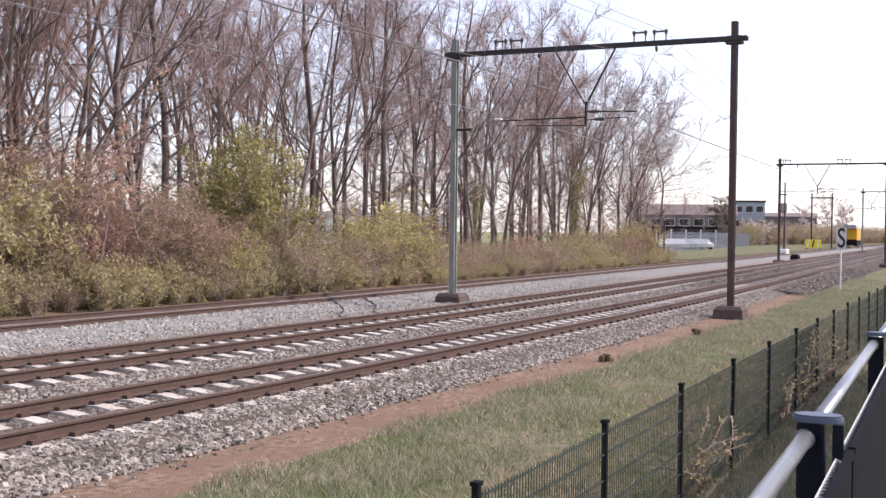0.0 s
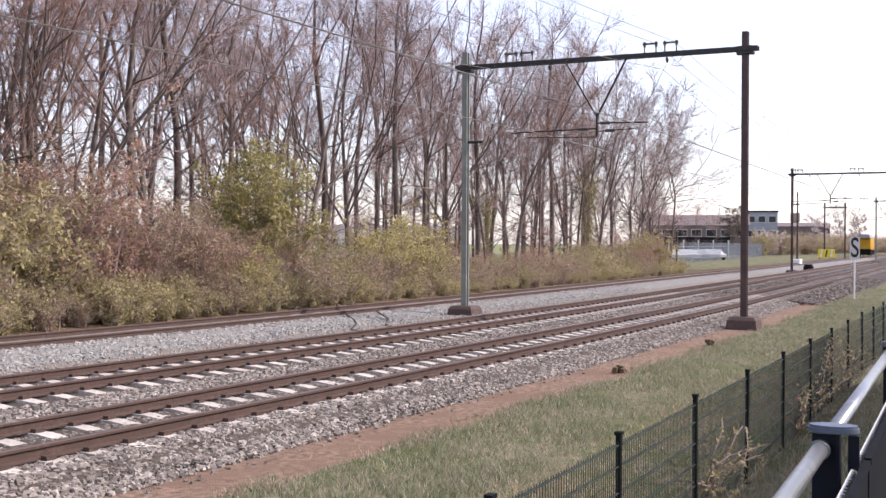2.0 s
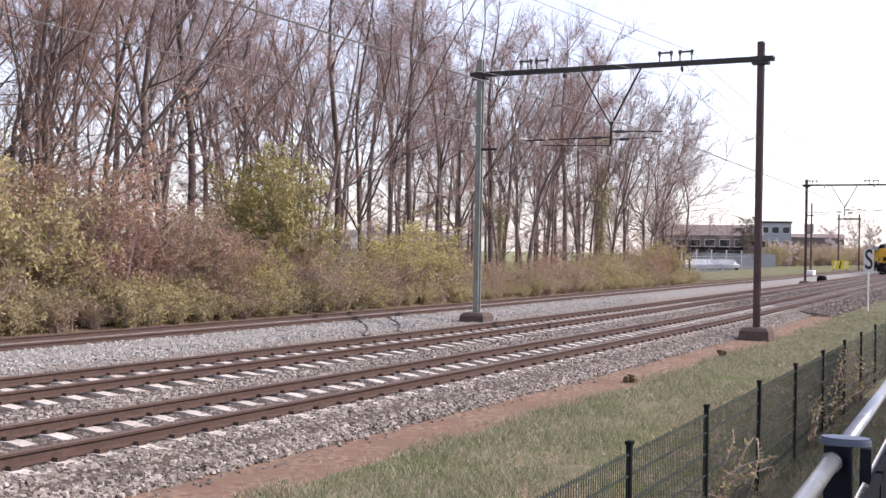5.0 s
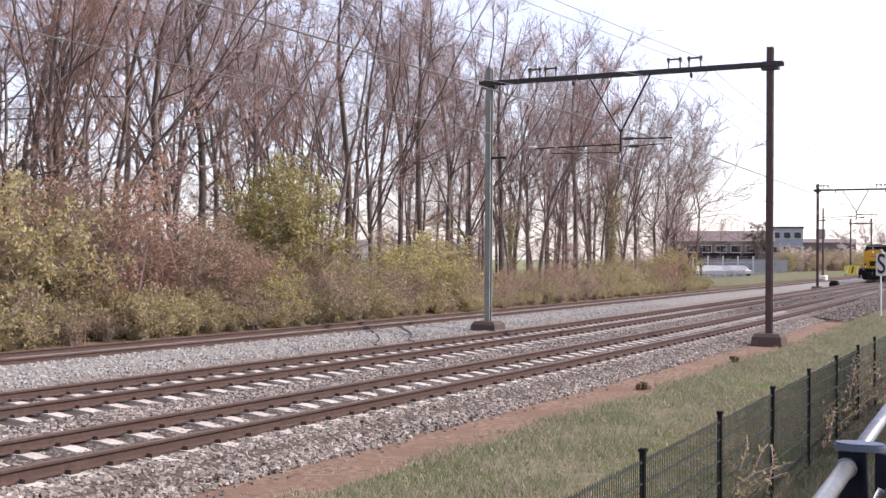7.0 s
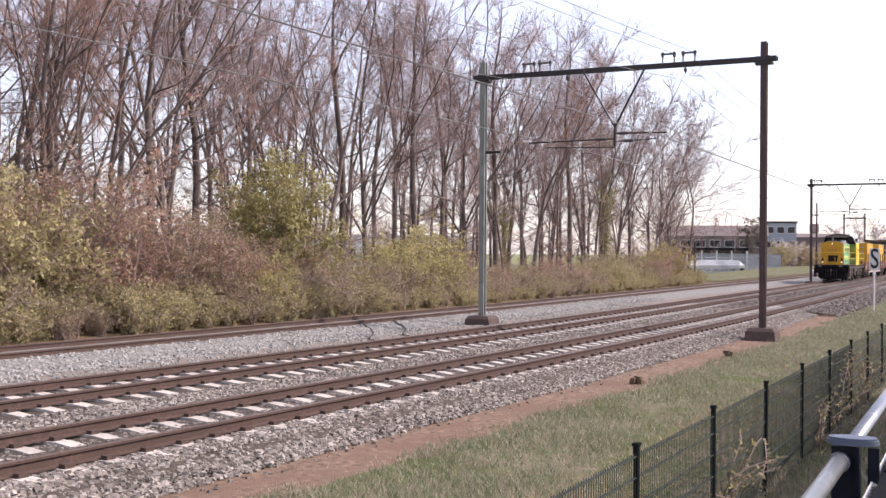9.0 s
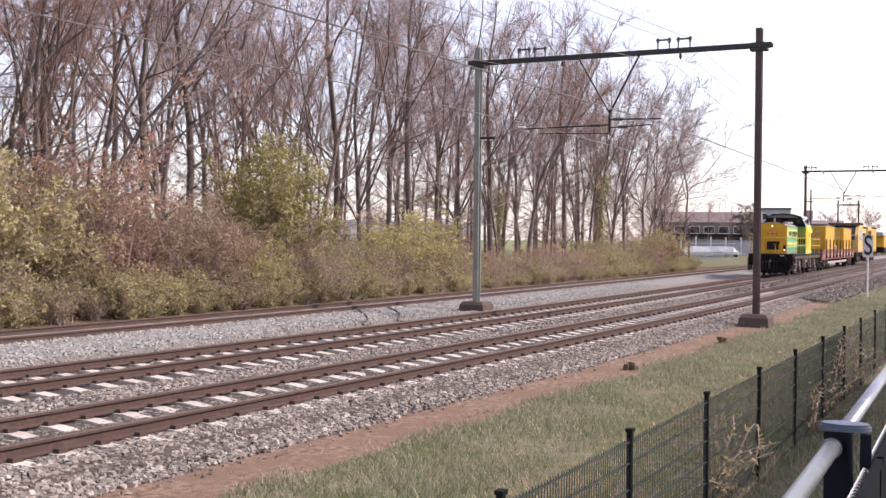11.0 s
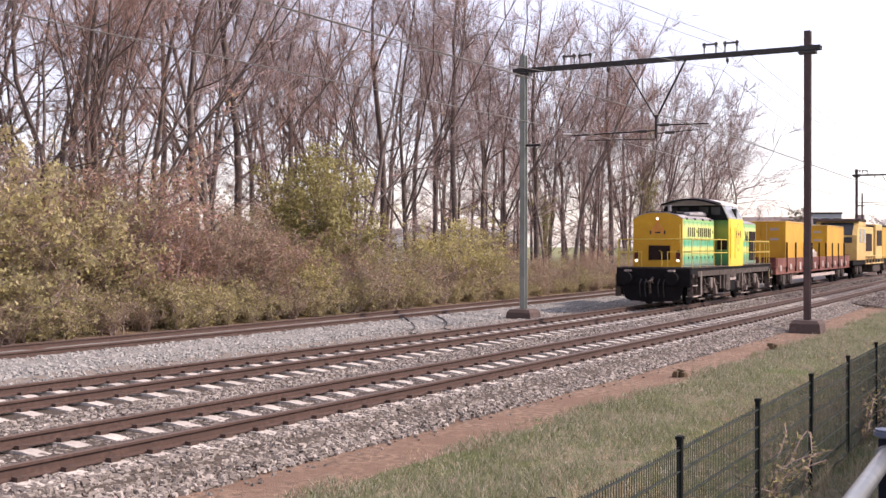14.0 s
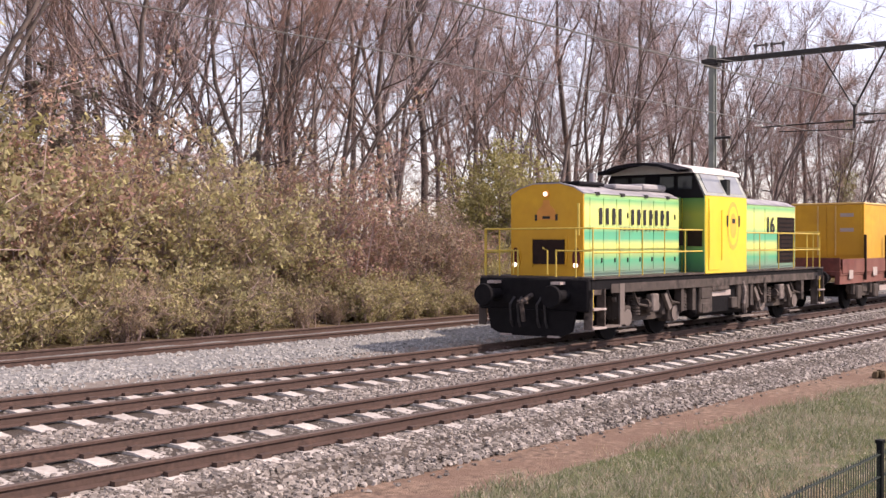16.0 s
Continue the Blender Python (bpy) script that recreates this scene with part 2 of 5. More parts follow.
M_CARS = [mat("car_paint", cc, tuple(x * 0.85 for x in cc), 2, 0.25, 0.3) for cc in ((0.75, 0.76, 0.78), (0.45, 0.47, 0.50), (0.70, 0.70, 0.70), (0.10, 0.12, 0.16))]
M_TYRE = mat("tyre_rubber", (0.02, 0.02, 0.02), (0.015, 0.015, 0.015), 8, 0.85)
M_GREENBAND = band_mat("livery_bands", [(1.42, (0.23, 0.30, 0.24)), (1.62, (0.17, 0.32, 0.21)), (1.80, (0.08, 0.40, 0.22)), (2.04, (0.60, 0.64, 0.18)), (2.14, (0.68, 0.68, 0.20)),
                                        (2.28, (0.10, 0.42, 0.25)), (2.42, (0.09, 0.40, 0.23)), (2.62, (0.62, 0.68, 0.20)), (2.98, (0.66, 0.71, 0.24)), (3.15, (0.16, 0.45, 0.19)), (3.28, (0.42, 0.60, 0.22))])
# shade of the recess and cab front, put into darker livery bands
M_GREENSHADE = band_mat("livery_shade_green", [(1.45, (0.05, 0.12, 0.07)), (1.9, (0.06, 0.24, 0.10)), (2.3, (0.20, 0.24, 0.05)), (2.9, (0.25, 0.28, 0.05)), (3.3, (0.07, 0.20, 0.06))])


# ---- mesh helpers ----
def mesh(name, verts, faces, mats, index=None, smooth=False):
    me = bpy.data.meshes.new(name)
    me.from_pydata(verts, [], faces)
    for m in mats if isinstance(mats, (list, tuple)) else [mats]:
        me.materials.append(m)
    if index is not None:
        me.polygons.foreach_set("material_index", index)
    if smooth:
        me.polygons.foreach_set("use_smooth", [True] * len(me.polygons))
    me.update()
    return me


class Geo:
    """Collects simple solids into one mesh."""

    def __init__(self):
        self.v, self.f = [], []

    def add(self, v, f):
        o = len(self.v)
        self.v += [tuple(p) for p in v]
        self.f += [tuple(i + o for i in q) for q in f]
        return self

    def box(self, x0, x1, y0, y1, z0, z1, b=0.0):
        """A box; b: chamfer of all upright and lying edges along x."""
        if b <= 0:
            v = [(x, y, z) for x in (x0, x1) for y in (y0, y1) for z in (z0, z1)]
            return self.add(v, [(0, 1, 3, 2), (4, 6, 7, 5), (0, 4, 5, 1), (2, 3, 7, 6), (0, 2, 6, 4), (1, 5, 7, 3)])
        ring = [(y0 + b, z0), (y1 - b, z0), (y1, z0 + b), (y1, z1 - b), (y1 - b, z1), (y0 + b, z1), (y0, z1 - b), (y0, z0 + b)]
        inn = [(y0 + b * 2, z0 + b), (y1 - b * 2, z0 + b), (y1 - b, z0 + b * 2), (y1 - b, z1 - b * 2), (y1 - b * 2, z1 - b), (y0 + b * 2, z1 - b), (y0 + b, z1 - b * 2), (y0 + b, z0 + b * 2)]
        v = [(x0, *p) for p in inn] + [(x0 + b, *p) for p in ring] + [(x1 - b, *p) for p in ring] + [(x1, *p) for p in inn]
        f = [tuple(range(7, -1, -1)), tuple(range(24, 32))]
        for k in range(3):
            f += [(k * 8 + i, k * 8 + (i + 1) % 8, k * 8 + 8 + (i + 1) % 8, k * 8 + 8 + i) for i in range(8)]
        return self.add(v, f)

    def tube(self, a, b, r0, r1=None, n=8, caps=True):
        a, b = Vector(a), Vector(b)
        r1 = r0 if r1 is None else r1
        d = (b - a).normalized()
        u = d.orthogonal().normalized()
        w = d.cross(u)
        v = []
        for p, r in ((a, r0), (b, r1)):
            v += [p + (u * math.cos(t) + w * math.sin(t)) * r for t in (2 * math.pi * i / n for i in range(n))]
        f = [(i, (i + 1) % n, n + (i + 1) % n, n + i) for i in range(n)]
        if caps:
            f += [tuple(range(n - 1, -1, -1)), tuple(range(n, 2 * n))]
        return self.add(v, f)

    def pipe(self, pts, r, n=6):
        pts = [Vector(p) for p in pts]
        v = []
        for i, p in enumerate(pts):
            d = (pts[min(i + 1, len(pts) - 1)] - pts[max(i - 1, 0)]).normalized()
            u = d.cross(Vector((0.13, 0.31, 0.94))).normalized()
            w = d.cross(u)
            v += [p + (u * math.cos(t) + w * math.sin(t)) * r for t in (2 * math.pi * k / n for k in range(n))]
        m = len(pts)
        f = [(i * n + k, i * n + (k + 1) % n, (i + 1) * n + (k + 1) % n, (i + 1) * n + k) for i in range(m - 1) for k in range(n)]
        return self.add(v, f + [tuple(range(n - 1, -1, -1)), tuple(range((m - 1) * n, m * n))])

    def prism(self, outline, a, b, axis="x"):
        """An outline of (u, v) drawn out along an axis from a to b."""
        n = len(outline)
        put = {"x": lambda s, u, v: (s, u, v), "y": lambda s, u, v: (u, s, v), "z": lambda s, u, v: (u, v, s)}[axis]
        v = [put(a, *p) for p in outline] + [put(b, *p) for p in outline]
        f = [(i, (i + 1) % n, n + (i + 1) % n, n + i) for i in range(n)] + [tuple(range(n - 1, -1, -1)), tuple(range(n, 2 * n))]
        return self.add(v, f)

    def done(self, name, mats, smooth=False):
        me = mesh(name, self.v, self.f, mats)
        bm = bmesh.new()
        bm.from_mesh(me)
        bmesh.ops.recalc_face_normals(bm, faces=bm.faces)
        bm.to_mesh(me)
        bm.free()
        if smooth:
            me.polygons.foreach_set("use_smooth", [True] * len(me.polygons))
        return me


def part(name, geo, material, parent, label="", smooth=False):
    ob = new(name, geo.done(name, material, smooth) if isinstance(geo, Geo) else geo)
    ob.parent = parent
    return tagged(ob, label)


def thing(name, m, label, category, group="", kind=""):
    ob = new(name)
    ob.empty_display_size = 0.2
    ob.matrix_basis = m
    return tagged(ob, label, category, group, kind)


def bend(x):
    """How far the line has swung away from the straight at x, and its slope there."""
    if x < 6:
        return 0.0, 0.0
    if x < 50:
        return 0.00065 * (x - 6) ** 2, 0.0013 * (x - 6)
    return 0.00065 * 44 ** 2 + 0.0572 * (x - 50), 0.0572


def at(x, y, z=0.0):
    """A place y metres across the line at x along it."""
    return (x, y + bend(x)[0], z)


def along(x, y, z=0.0, turn=0.0):
    return pose(*at(x, y, z), 0, 0, math.degrees(math.atan(bend(x)[1])) + turn)


def sweep(name, profile, xs, mats, index=None, closed=True, wob=None):
    """A profile of (y, z) carried along the line."""
    v, f, mi = [], [], []
    n = len(profile)
    for x in xs:
        for j, (y, z) in enumerate(profile):
            d = wob(j, x) if wob else (0, 0)
            v.append(at(x, y + d[0], z + d[1]))
    m = n if closed else n - 1
    for i in range(len(xs) - 1):
        for j in range(m):
            k = (j + 1) % n
            f.append((i * n + j, (i + 1) * n + j, (i + 1) * n + k, i * n + k))
            mi.append(index[j] if index else 0)
    if closed:
        f += [tuple(range(n)), tuple(range((len(xs) - 1) * n + n - 1, (len(xs) - 1) * n - 1, -1))]
        mi += [0, 0]
    return mesh(name, v, f, mats, mi)


def steps(a, b, d):
    n = max(1, round((b - a) / d))
    return [a + (b - a) * i / n for i in range(n + 1)]


# ---- ground ----
PROFILE = [(-2500, 0.5), (-60, 0.6), (-1.2, 0.62), (0.2, 0.60), (1.3, 0.30), (2.2, -0.28), (2.9, -0.50), (4.5, -0.52), (6.2, -0.48), (7.5, -0.44),
           (8.95, -0.42), (9.1, -0.60), (22.0, -0.60), (22.05, -0.16), (23.2, -0.05), (26.0, 0.05), (70.0, 0.1), (140, 0.1), (4000, 0.1)]
GX = [-2500, -300, -60, -20] + steps(-8, 70, 0.35) + steps(72, 330, 6) + [500, 900, 2000, 4000]


def ground_wobble(j, x):
    if not -8 < x < 300:
        return (0, 0)
    if j == 9:
        return (0.38 * noise.noise((x * 0.7, 1, 0)) + 0.30 * noise.noise((x * 2.3, 4, 0)), 0)
    if j in (7, 8):
        return (0, 0.05 * noise.noise((x * 0.9, j * 3.1, 0)))
    return (0, 0.02 * noise.noise((x * 0.7, j * 2.3, 5))) if 3 < j < 11 else (0, 0)


G_INDEX = [3, 3, 0, 0, 0, 0, 0, 0, 0, 1, 1, 2, 2, 2, 2, 2, 3, 3, 3]
tagged(new("ground", sweep("ground", PROFILE, GX, [M_GRASS, M_SAND, M_SOIL, M_FAR], G_INDEX, closed=False, wob=ground_wobble)),
       "grassy railway verge with a reddish cinder path", "ground", kind="structure")

tagged(new("far_verge", sweep("far_verge", [(23.0, -0.02), (26.0, 0.08), (60.0, 0.13), (90.0, 0.13)], steps(97, 330, 8), [M_GRASS], closed=False)),
       "strip of rough green grass before the car park", "ground", kind="structure")
Y1, Y2, Y3 = 9.77 + 0.7525, 13.79 + 0.7525, 20.08 + 0.7525     # the centres of the three tracks


def bed_wobble(j, x):
    return (0.10 * noise.noise((x * 1.7, j * 5.0, 2)) if j == 0 else 0, 0.03 * noise.noise((x * 1.3, j * 2.0, 7)))


def widening(j, x):
    """The dark bed spreads over the path from the end of the brown bed on."""
    k = max(0.0, 1 - (x - 52) / 16)
    d = bed_wobble(j, x)
    return (d[0] + (1.42 * k if j == 0 else 0.5 * k if j == 1 else 0) + (0.3 * noise.noise((x * 0.9, 3, 1)) if j == 0 else 0), d[1])


BX = steps(-8, 70, 0.5) + steps(73, 420, 5)
BED = [(8.72, -0.44), (9.05, -0.25), (9.35, -0.195), (12.5, -0.20), (15.9, -0.20), (16.0, -0.22), (16.7, -0.30)]
tagged(new("oily_ballast_bed", sweep("oily_ballast_bed", [(7.3, -0.43), (8.4, -0.38)] + BED[1:], steps(52, 70, 0.5) + steps(73, 420, 5), [M_BALLASTDARK], closed=False, wob=widening)),
       "dark ballast farther down the line", "ballast", kind="structure")
tagged(new("ballast_bed", sweep("ballast_bed", BED, steps(-8, 52, 0.5), [M_BALLAST], closed=False, wob=bed_wobble)),
       "brownish crushed-stone ballast under the two running lines", "ballast", kind="structure")
tagged(new("ballast_walkway", sweep("ballast_walkway", [(15.95, -0.215), (16.7, -0.25), (17.6, -0.275), (18.1, -0.28)], BX, [M_DUST], closed=False)),
       "dusty pinkish walkway between the lines", "path", kind="structure")
tagged(new("grey_ballast_bed", sweep("grey_ballast_bed", [(17.7, -0.31), (18.3, -0.25), (19.2, -0.17), (19.9, -0.14), (22.0, -0.14), (22.5, -0.16)], BX, [M_BALLAST2], closed=False, wob=bed_wobble)),
       "pale grey crushed-stone ballast beside the siding", "ballast", kind="structure")


def stones(name, x0, x1, strips, per, size, material, label, seed):
    """Crushed stones strewn over strips (y0, z0, y1, z1) of the bed, thinning out with x."""
    rg = np.random.RandomState(seed)
    base = np.array([(-1, -1, -0.7), (1, -1, -0.7), (1, 1, -0.7), (-1, 1, -0.7), (-0.7, -0.7, 0.7), (0.8, -0.6, 0.6), (0.6, 0.7, 0.8), (-0.8, 0.6, 0.6)])
    quad = np.array([(4, 5, 6, 7), (0, 1, 5, 4), (1, 2, 6, 5), (2, 3, 7, 6), (3, 0, 4, 7)])
    vs, fs, k = [], [], 0
    for y0, z0, y1, z1 in strips:
        cnt = int(per * (x1 - x0) * abs(y1 - y0))
        xs = x0 + (x1 - x0) * rg.rand(cnt) ** 1.35
        ts = rg.rand(cnt)
        for x, t in zip(xs, ts):
            s = size * (0.6 + 0.8 * rg.rand())
            a = rg.rand() * 6.28
            b = base * (1 + 0.9 * (rg.rand(8, 3) - 0.5)) * (s, s * (0.6 + 0.4 * rg.rand()), s * 0.75)
            tilt = (rg.rand() - 0.5) * 1.2
            ca, sa, ct, st = math.cos(a), math.sin(a), math.cos(tilt), math.sin(tilt)
            b = b @ np.array([(1, 0, 0), (0, ct, st), (0, -st, ct)]) @ np.array([(ca, sa, 0), (-sa, ca, 0), (0, 0, 1)])
            vs.append(b + at(x, y0 + (y1 - y0) * t, z0 + (z1 - z0) * t + s * 0.25))
            fs.append(quad + k)
            k += 8
    me = mesh(name, np.concatenate(vs).tolist(), np.concatenate(fs).tolist(), material)
    return tagged(new(name, me), label, "ballast", kind="stuff")


stones("ballast_stones", 3, 62, [(8.60, -0.42, 9.25, -0.22), (9.2, -0.205, 9.74, -0.20)], 440, 0.031, M_STONE, "loose brown-grey crushed stones of the ballast shoulder", 3)
stones("ballast_stones", 4, 45, [(8.3, -0.425, 8.7, -0.425)], 14, 0.022, M_STONE, "stray stones on the edge of the path", 8)
stones("ballast_stones", 4, 55, [(11.7, -0.20, 13.2, -0.20)], 215, 0.031, M_STONE, "loose brown-grey crushed stones between the two lines", 4)
stones("ballast_stones", 4, 45, [(9.86, -0.215, 11.18, -0.215), (13.9, -0.215, 15.2, -0.215)], 180, 0.028, M_STONE, "loose crushed stones in the cribs between sleepers", 5)
stones("ballast_stones", 52, 92, [(7.6, -0.40, 9.6, -0.19), (11.6, -0.20, 13.3, -0.20)], 42, 0.05, M_STONEDARK, "dark crushed stones farther down the line", 12)
stones("grey_ballast_stones", 8, 62, [(18.0, -0.27, 20.0, -0.14)], 100, 0.034, M_STONE2, "loose pale grey crushed stones beside the siding", 6)
stones("grey_ballast_stones", 6, 55, [(16.3, -0.225, 18.0, -0.275)], 26, 0.026, M_STONE2, "stray pale grey stones on the dusty walkway", 9)

# ---- the three tracks ----
RAIL = [(-0.07, -0.159), (0.07, -0.159), (0.07, -0.148), (0.012, -0.128), (0.009, -0.05), (0.035, -0.038), (0.035, -0.008), (0.026, 0), (-0.026, 0), (-0.035, -0.008), (-0.035, -0.038), (-0.009, -0.05), (-0.012, -0.128), (-0.07, -0.148)]
RAIL_I = [0, 0, 0, 0, 0, 0, 1, 1, 1, 0, 0, 0, 0, 0]
SLEEPER = [(-1.26, -0.03), (-0.92, 0.0), (-0.50, 0.0), (-0.22, -0.035), (0.22, -0.035), (0.50, 0.0), (0.92, 0.0), (1.26, -0.03)]


def sleeper_mesh(name, w, material, flat=False):
    v, f = [], []
    for y, z in SLEEPER:
        z = 0 if flat else z
        v += [(-w, y, z - 0.2), (-w * 0.82, y, z), (w * 0.82, y, z), (w, y, z - 0.2)]
    for i in range(7):
        f += [(i * 4 + j, i * 4 + j + 1, i * 4 + 5 + j, i * 4 + 4 + j) for j in range(3)]
    f += [(3, 2, 1, 0), (28, 29, 30, 31)]
    return mesh(name, v, f, material)


def track(label, yc, x0, x1, sleeper, top_z, phase, pitch, count, clips, worn=None):
    base = thing("railway_track", pose(0, 0, 0), label, "railway track", kind="structure")
    xs = steps(-8, 80, 2) + steps(84, 420, 6)
    for s in (-0.7525, 0.7525):
        part("rail", sweep("rail", [(y + yc + s, z) for y, z in RAIL], xs, [M_RUST, M_RAILTOP], RAIL_I), None, base, "rust-brown steel rail with a worn head")
    rest = Geo()
    x, i = phase, 0
    clipgeo = Geo()
    while x < x1:
        m = along(x, yc, top_z)
        if i < count:
            o = new("sleeper", worn if worn and x > 56 else sleeper)
            o.parent, o.matrix_basis = base, m
        else:
            rest.add([m @ v.co for v in sleeper.vertices], [tuple(p.vertices) for p in sleeper.polygons])
        if clips and x < 75:
            for s in (-0.7525, 0.7525):
                for d in (-0.12, 0.12):
                    c = m @ Vector((0, s + d, 0))
                    clipgeo.box(c.x - 0.07, c.x + 0.07, c.y - 0.045, c.y + 0.045, c.z - 0.02, c.z + 0.05)
        x, i = x + pitch, i + 1
    if rest.v:
        tagged(part("sleepers_far", mesh("sleepers_far", rest.v, rest.f, (worn or sleeper).materials[0]), None, base), kind="stuff")
    if clipgeo.v:
        tagged(part("fastenings", mesh("fastenings", clipgeo.v, clipgeo.f, M_CLIP), None, base, "dark iron rail clips"), kind="stuff")
    return base


S_CONC, S_WOOD = sleeper_mesh("sleeper", 0.14, M_CONC), sleeper_mesh("sleeper", 0.125, M_WOOD, True)
S_DARK = sleeper_mesh("sleeper", 0.14, M_CONCDARK)
SP = 0.6217
PH1 = 9.0516 - SP * 12
track("running line on pale concrete sleepers", Y1, 0, 330, S_CONC, -0.163, PH1, SP, 290, True, S_DARK)
track("second running line on pale concrete sleepers", Y2, 0, 330, S_CONC, -0.163, PH1 + 0.2, SP, 290, True, S_DARK)
track("rusty siding on dark wooden sleepers", Y3, 4, 300, S_WOOD, -0.15, 1.2, SP, 240, False)


# ---- overhead line ----
FEEDERS = (Y1 - 0.13, Y1 + 0.54, Y2 + 0.80, Y2 + 1.38)


def portal(x, y_near, y_far, top, beam_z, foot_near, foot_far, near_mat, label, detail=True):
    base = thing("catenary_portal", along(x, 0), label, "catenary portal", "catenary portals")

    def mast(y, foot, material, w):
        g = Geo()
        t = 0.022                # two channels joined by a web
        g.prism([(-w - t, y - w), (-w + t, y - w), (-w + t, y - t), (w - t, y - t), (w - t, y - w), (w + t, y - w), (w + t, y + w), (w - t, y + w), (w - t, y + t), (-w + t, y + t), (-w + t, y + w), (-w - t, y + w)], foot, top, "z")
        return part("mast", g, material, base)

    mast(y_near, foot_near, near_mat, 0.095)
    mast(y_far, foot_far, M_MAST if x < 60 else near_mat, 0.095)
    for y, foot in ((y_near, foot_near), (y_far, foot_far)):
        g = Geo()
        v = [(sx * w, y + sy * w, z) for z, w in ((foot - 0.4, 0.50), (foot + 0.16, 0.44), (foot + 0.26, 0.36)) for sx, sy in ((-1, -1), (1, -1), (1, 1), (-1, 1))]
        g.add(v, [(0, 3, 2, 1), (8, 9, 10, 11)] + [(k * 4 + i, k * 4 + (i + 1) % 4, k * 4 + 4 + (i + 1) % 4, k * 4 + 4 + i) for k in (0, 1) for i in range(4)])
        part("foundation", g, M_FOUND, base, "dark weathered concrete footing")
    g = Geo()
    for s in (-0.12, 0.12):
        g.box(s - 0.025, s + 0.025, y_near - 0.4, y_far + 0.35, beam_z - 0.068, beam_z + 0.068)
    for y in steps(y_near, y_far, 0.8):
        g.box(-0.12, 0.12, y - 0.05, y + 0.05, beam_z + 0.05, beam_z + 0.071)
        g.box(-0.12, 0.12, y - 0.05, y + 0.05, beam_z - 0.071, beam_z - 0.05)
    part("beam", g, M_IRON, base, "dark riveted steel cross beam")
    for y in (y_near, y_far):
        part("bracket", Geo().box(-0.17, 0.17, y - 0.22, y + 0.22, beam_z - 0.075, beam_z + 0.075).box(-0.16, 0.16, y - 0.26, y + 0.26, beam_z - 0.17, beam_z - 0.09), M_IRON, base)
    ym = (Y1 + Y2) / 2 + 0.32
    g = Geo()
    g.tube((0, ym - 0.98, beam_z - 0.08), (0, ym, beam_z - 1.92), 0.035).tube((0, ym + 1.08, beam_z - 0.08), (0, ym, beam_z - 1.92), 0.025)
    g.tube((0, ym, beam_z - 1.80), (0, ym, beam_z - 2.55), 0.04)
    part("drop_bracket", g, M_IRON, base, "V-shaped hanger under the beam")
    for s, reach, drop in ((-1, 1.75, 2.12), (1, 3.05, 2.30)):
        g = Geo()
        g.tube((0, ym, beam_z - drop), (0, ym + s * reach, beam_z - drop - 0.04), 0.022)
        g.tube((0, ym, beam_z - drop - 0.28), (0, ym + s * reach * 0.8, beam_z - drop - 0.22), 0.014)
        arm = part("registration_arm", g, M_IRON, base)
        for d in (0.12, 0.30) if s < 0 else (0.30,):
            zz = beam_z - drop - (0.26 if d == 0.30 and s < 0 else 0.004)
            part("insulator", Geo().tube((0, ym + s * d, zz), (0, ym + s * (d + 0.34), zz), 0.055), M_INSUL, arm)
        part("arm_tip", Geo().tube((0, ym + s * (reach - 0.75 if s < 0 else reach - 0.05), beam_z - drop + 0.02), (0, ym + s * (reach - 0.50 if s < 0 else reach + 0.22), beam_z - drop + 0.03), 0.028), M_WHITE, arm)
    for y in FEEDERS:
        g = Geo()
        for s in (-0.19, 0.19):
            g.tube((0, y + s, beam_z + 0.07), (0, y + s, beam_z + 0.40), 0.022)
            g.tube((0, y + s, beam_z + 0.27), (0, y + s, beam_z + 0.43), 0.045)
        g.tube((0, y - 0.25, beam_z + 0.37), (0, y + 0.25, beam_z + 0.37), 0.032)
        part("insulator_frame", g, M_INSUL, base, "line insulators on a small frame")
    for yc in (Y1, Y2):
        part("suspension_insulator", Geo().tube((0, yc, beam_z - 0.06), (0.1, yc, beam_z - 0.26), 0.025).tube((0.03, yc, beam_z - 0.12), (0.08, yc, beam_z - 0.22), 0.05), M_INSUL, base)
    if detail:
        part("bracket_arm", Geo().tube((0, y_far - 0.05, beam_z - 2.6), (0, y_far - 0.65, beam_z - 2.6), 0.05), M_IRON, base)
    return base


portal(36.6, 8.02, 17.62, 8.86, 8.33, -0.30, -0.22, M_MASTBROWN, "brown and grey-green steel masts joined by a dark cross beam")
portal(103.6, 7.3, 16.0, 8.86, 8.33, -0.35, -0.22, M_MASTBROWN, "distant steel portal spanning both running lines")
portal(170.0, 5.0, 14.0, 8.86, 8.33, -0.35, -0.22, M_MAST, "far steel portal spanning both running lines", False)
sp = thing("siding_portal", pose(204, 33.2, 0, 0, 0, 4), "far light steel portal over a diverging siding", "catenary portal", "catenary portals")
for y in (-1.6, 1.7):
    part("mast", Geo().box(-0.12, 0.12, y - 0.12, y + 0.12, -0.1, 9.4), M_MASTBROWN, sp)
part("beam", Geo().box(-0.08, 0.08, -1.9, 2.0, 8.5, 8.7), M_IRON, sp)

SUPPORTS = [-31.0, 36.6, 103.6, 170.0, 238.0]
STAGGER = [0.25, 0.50, 0.35, 0.45, 0.35]


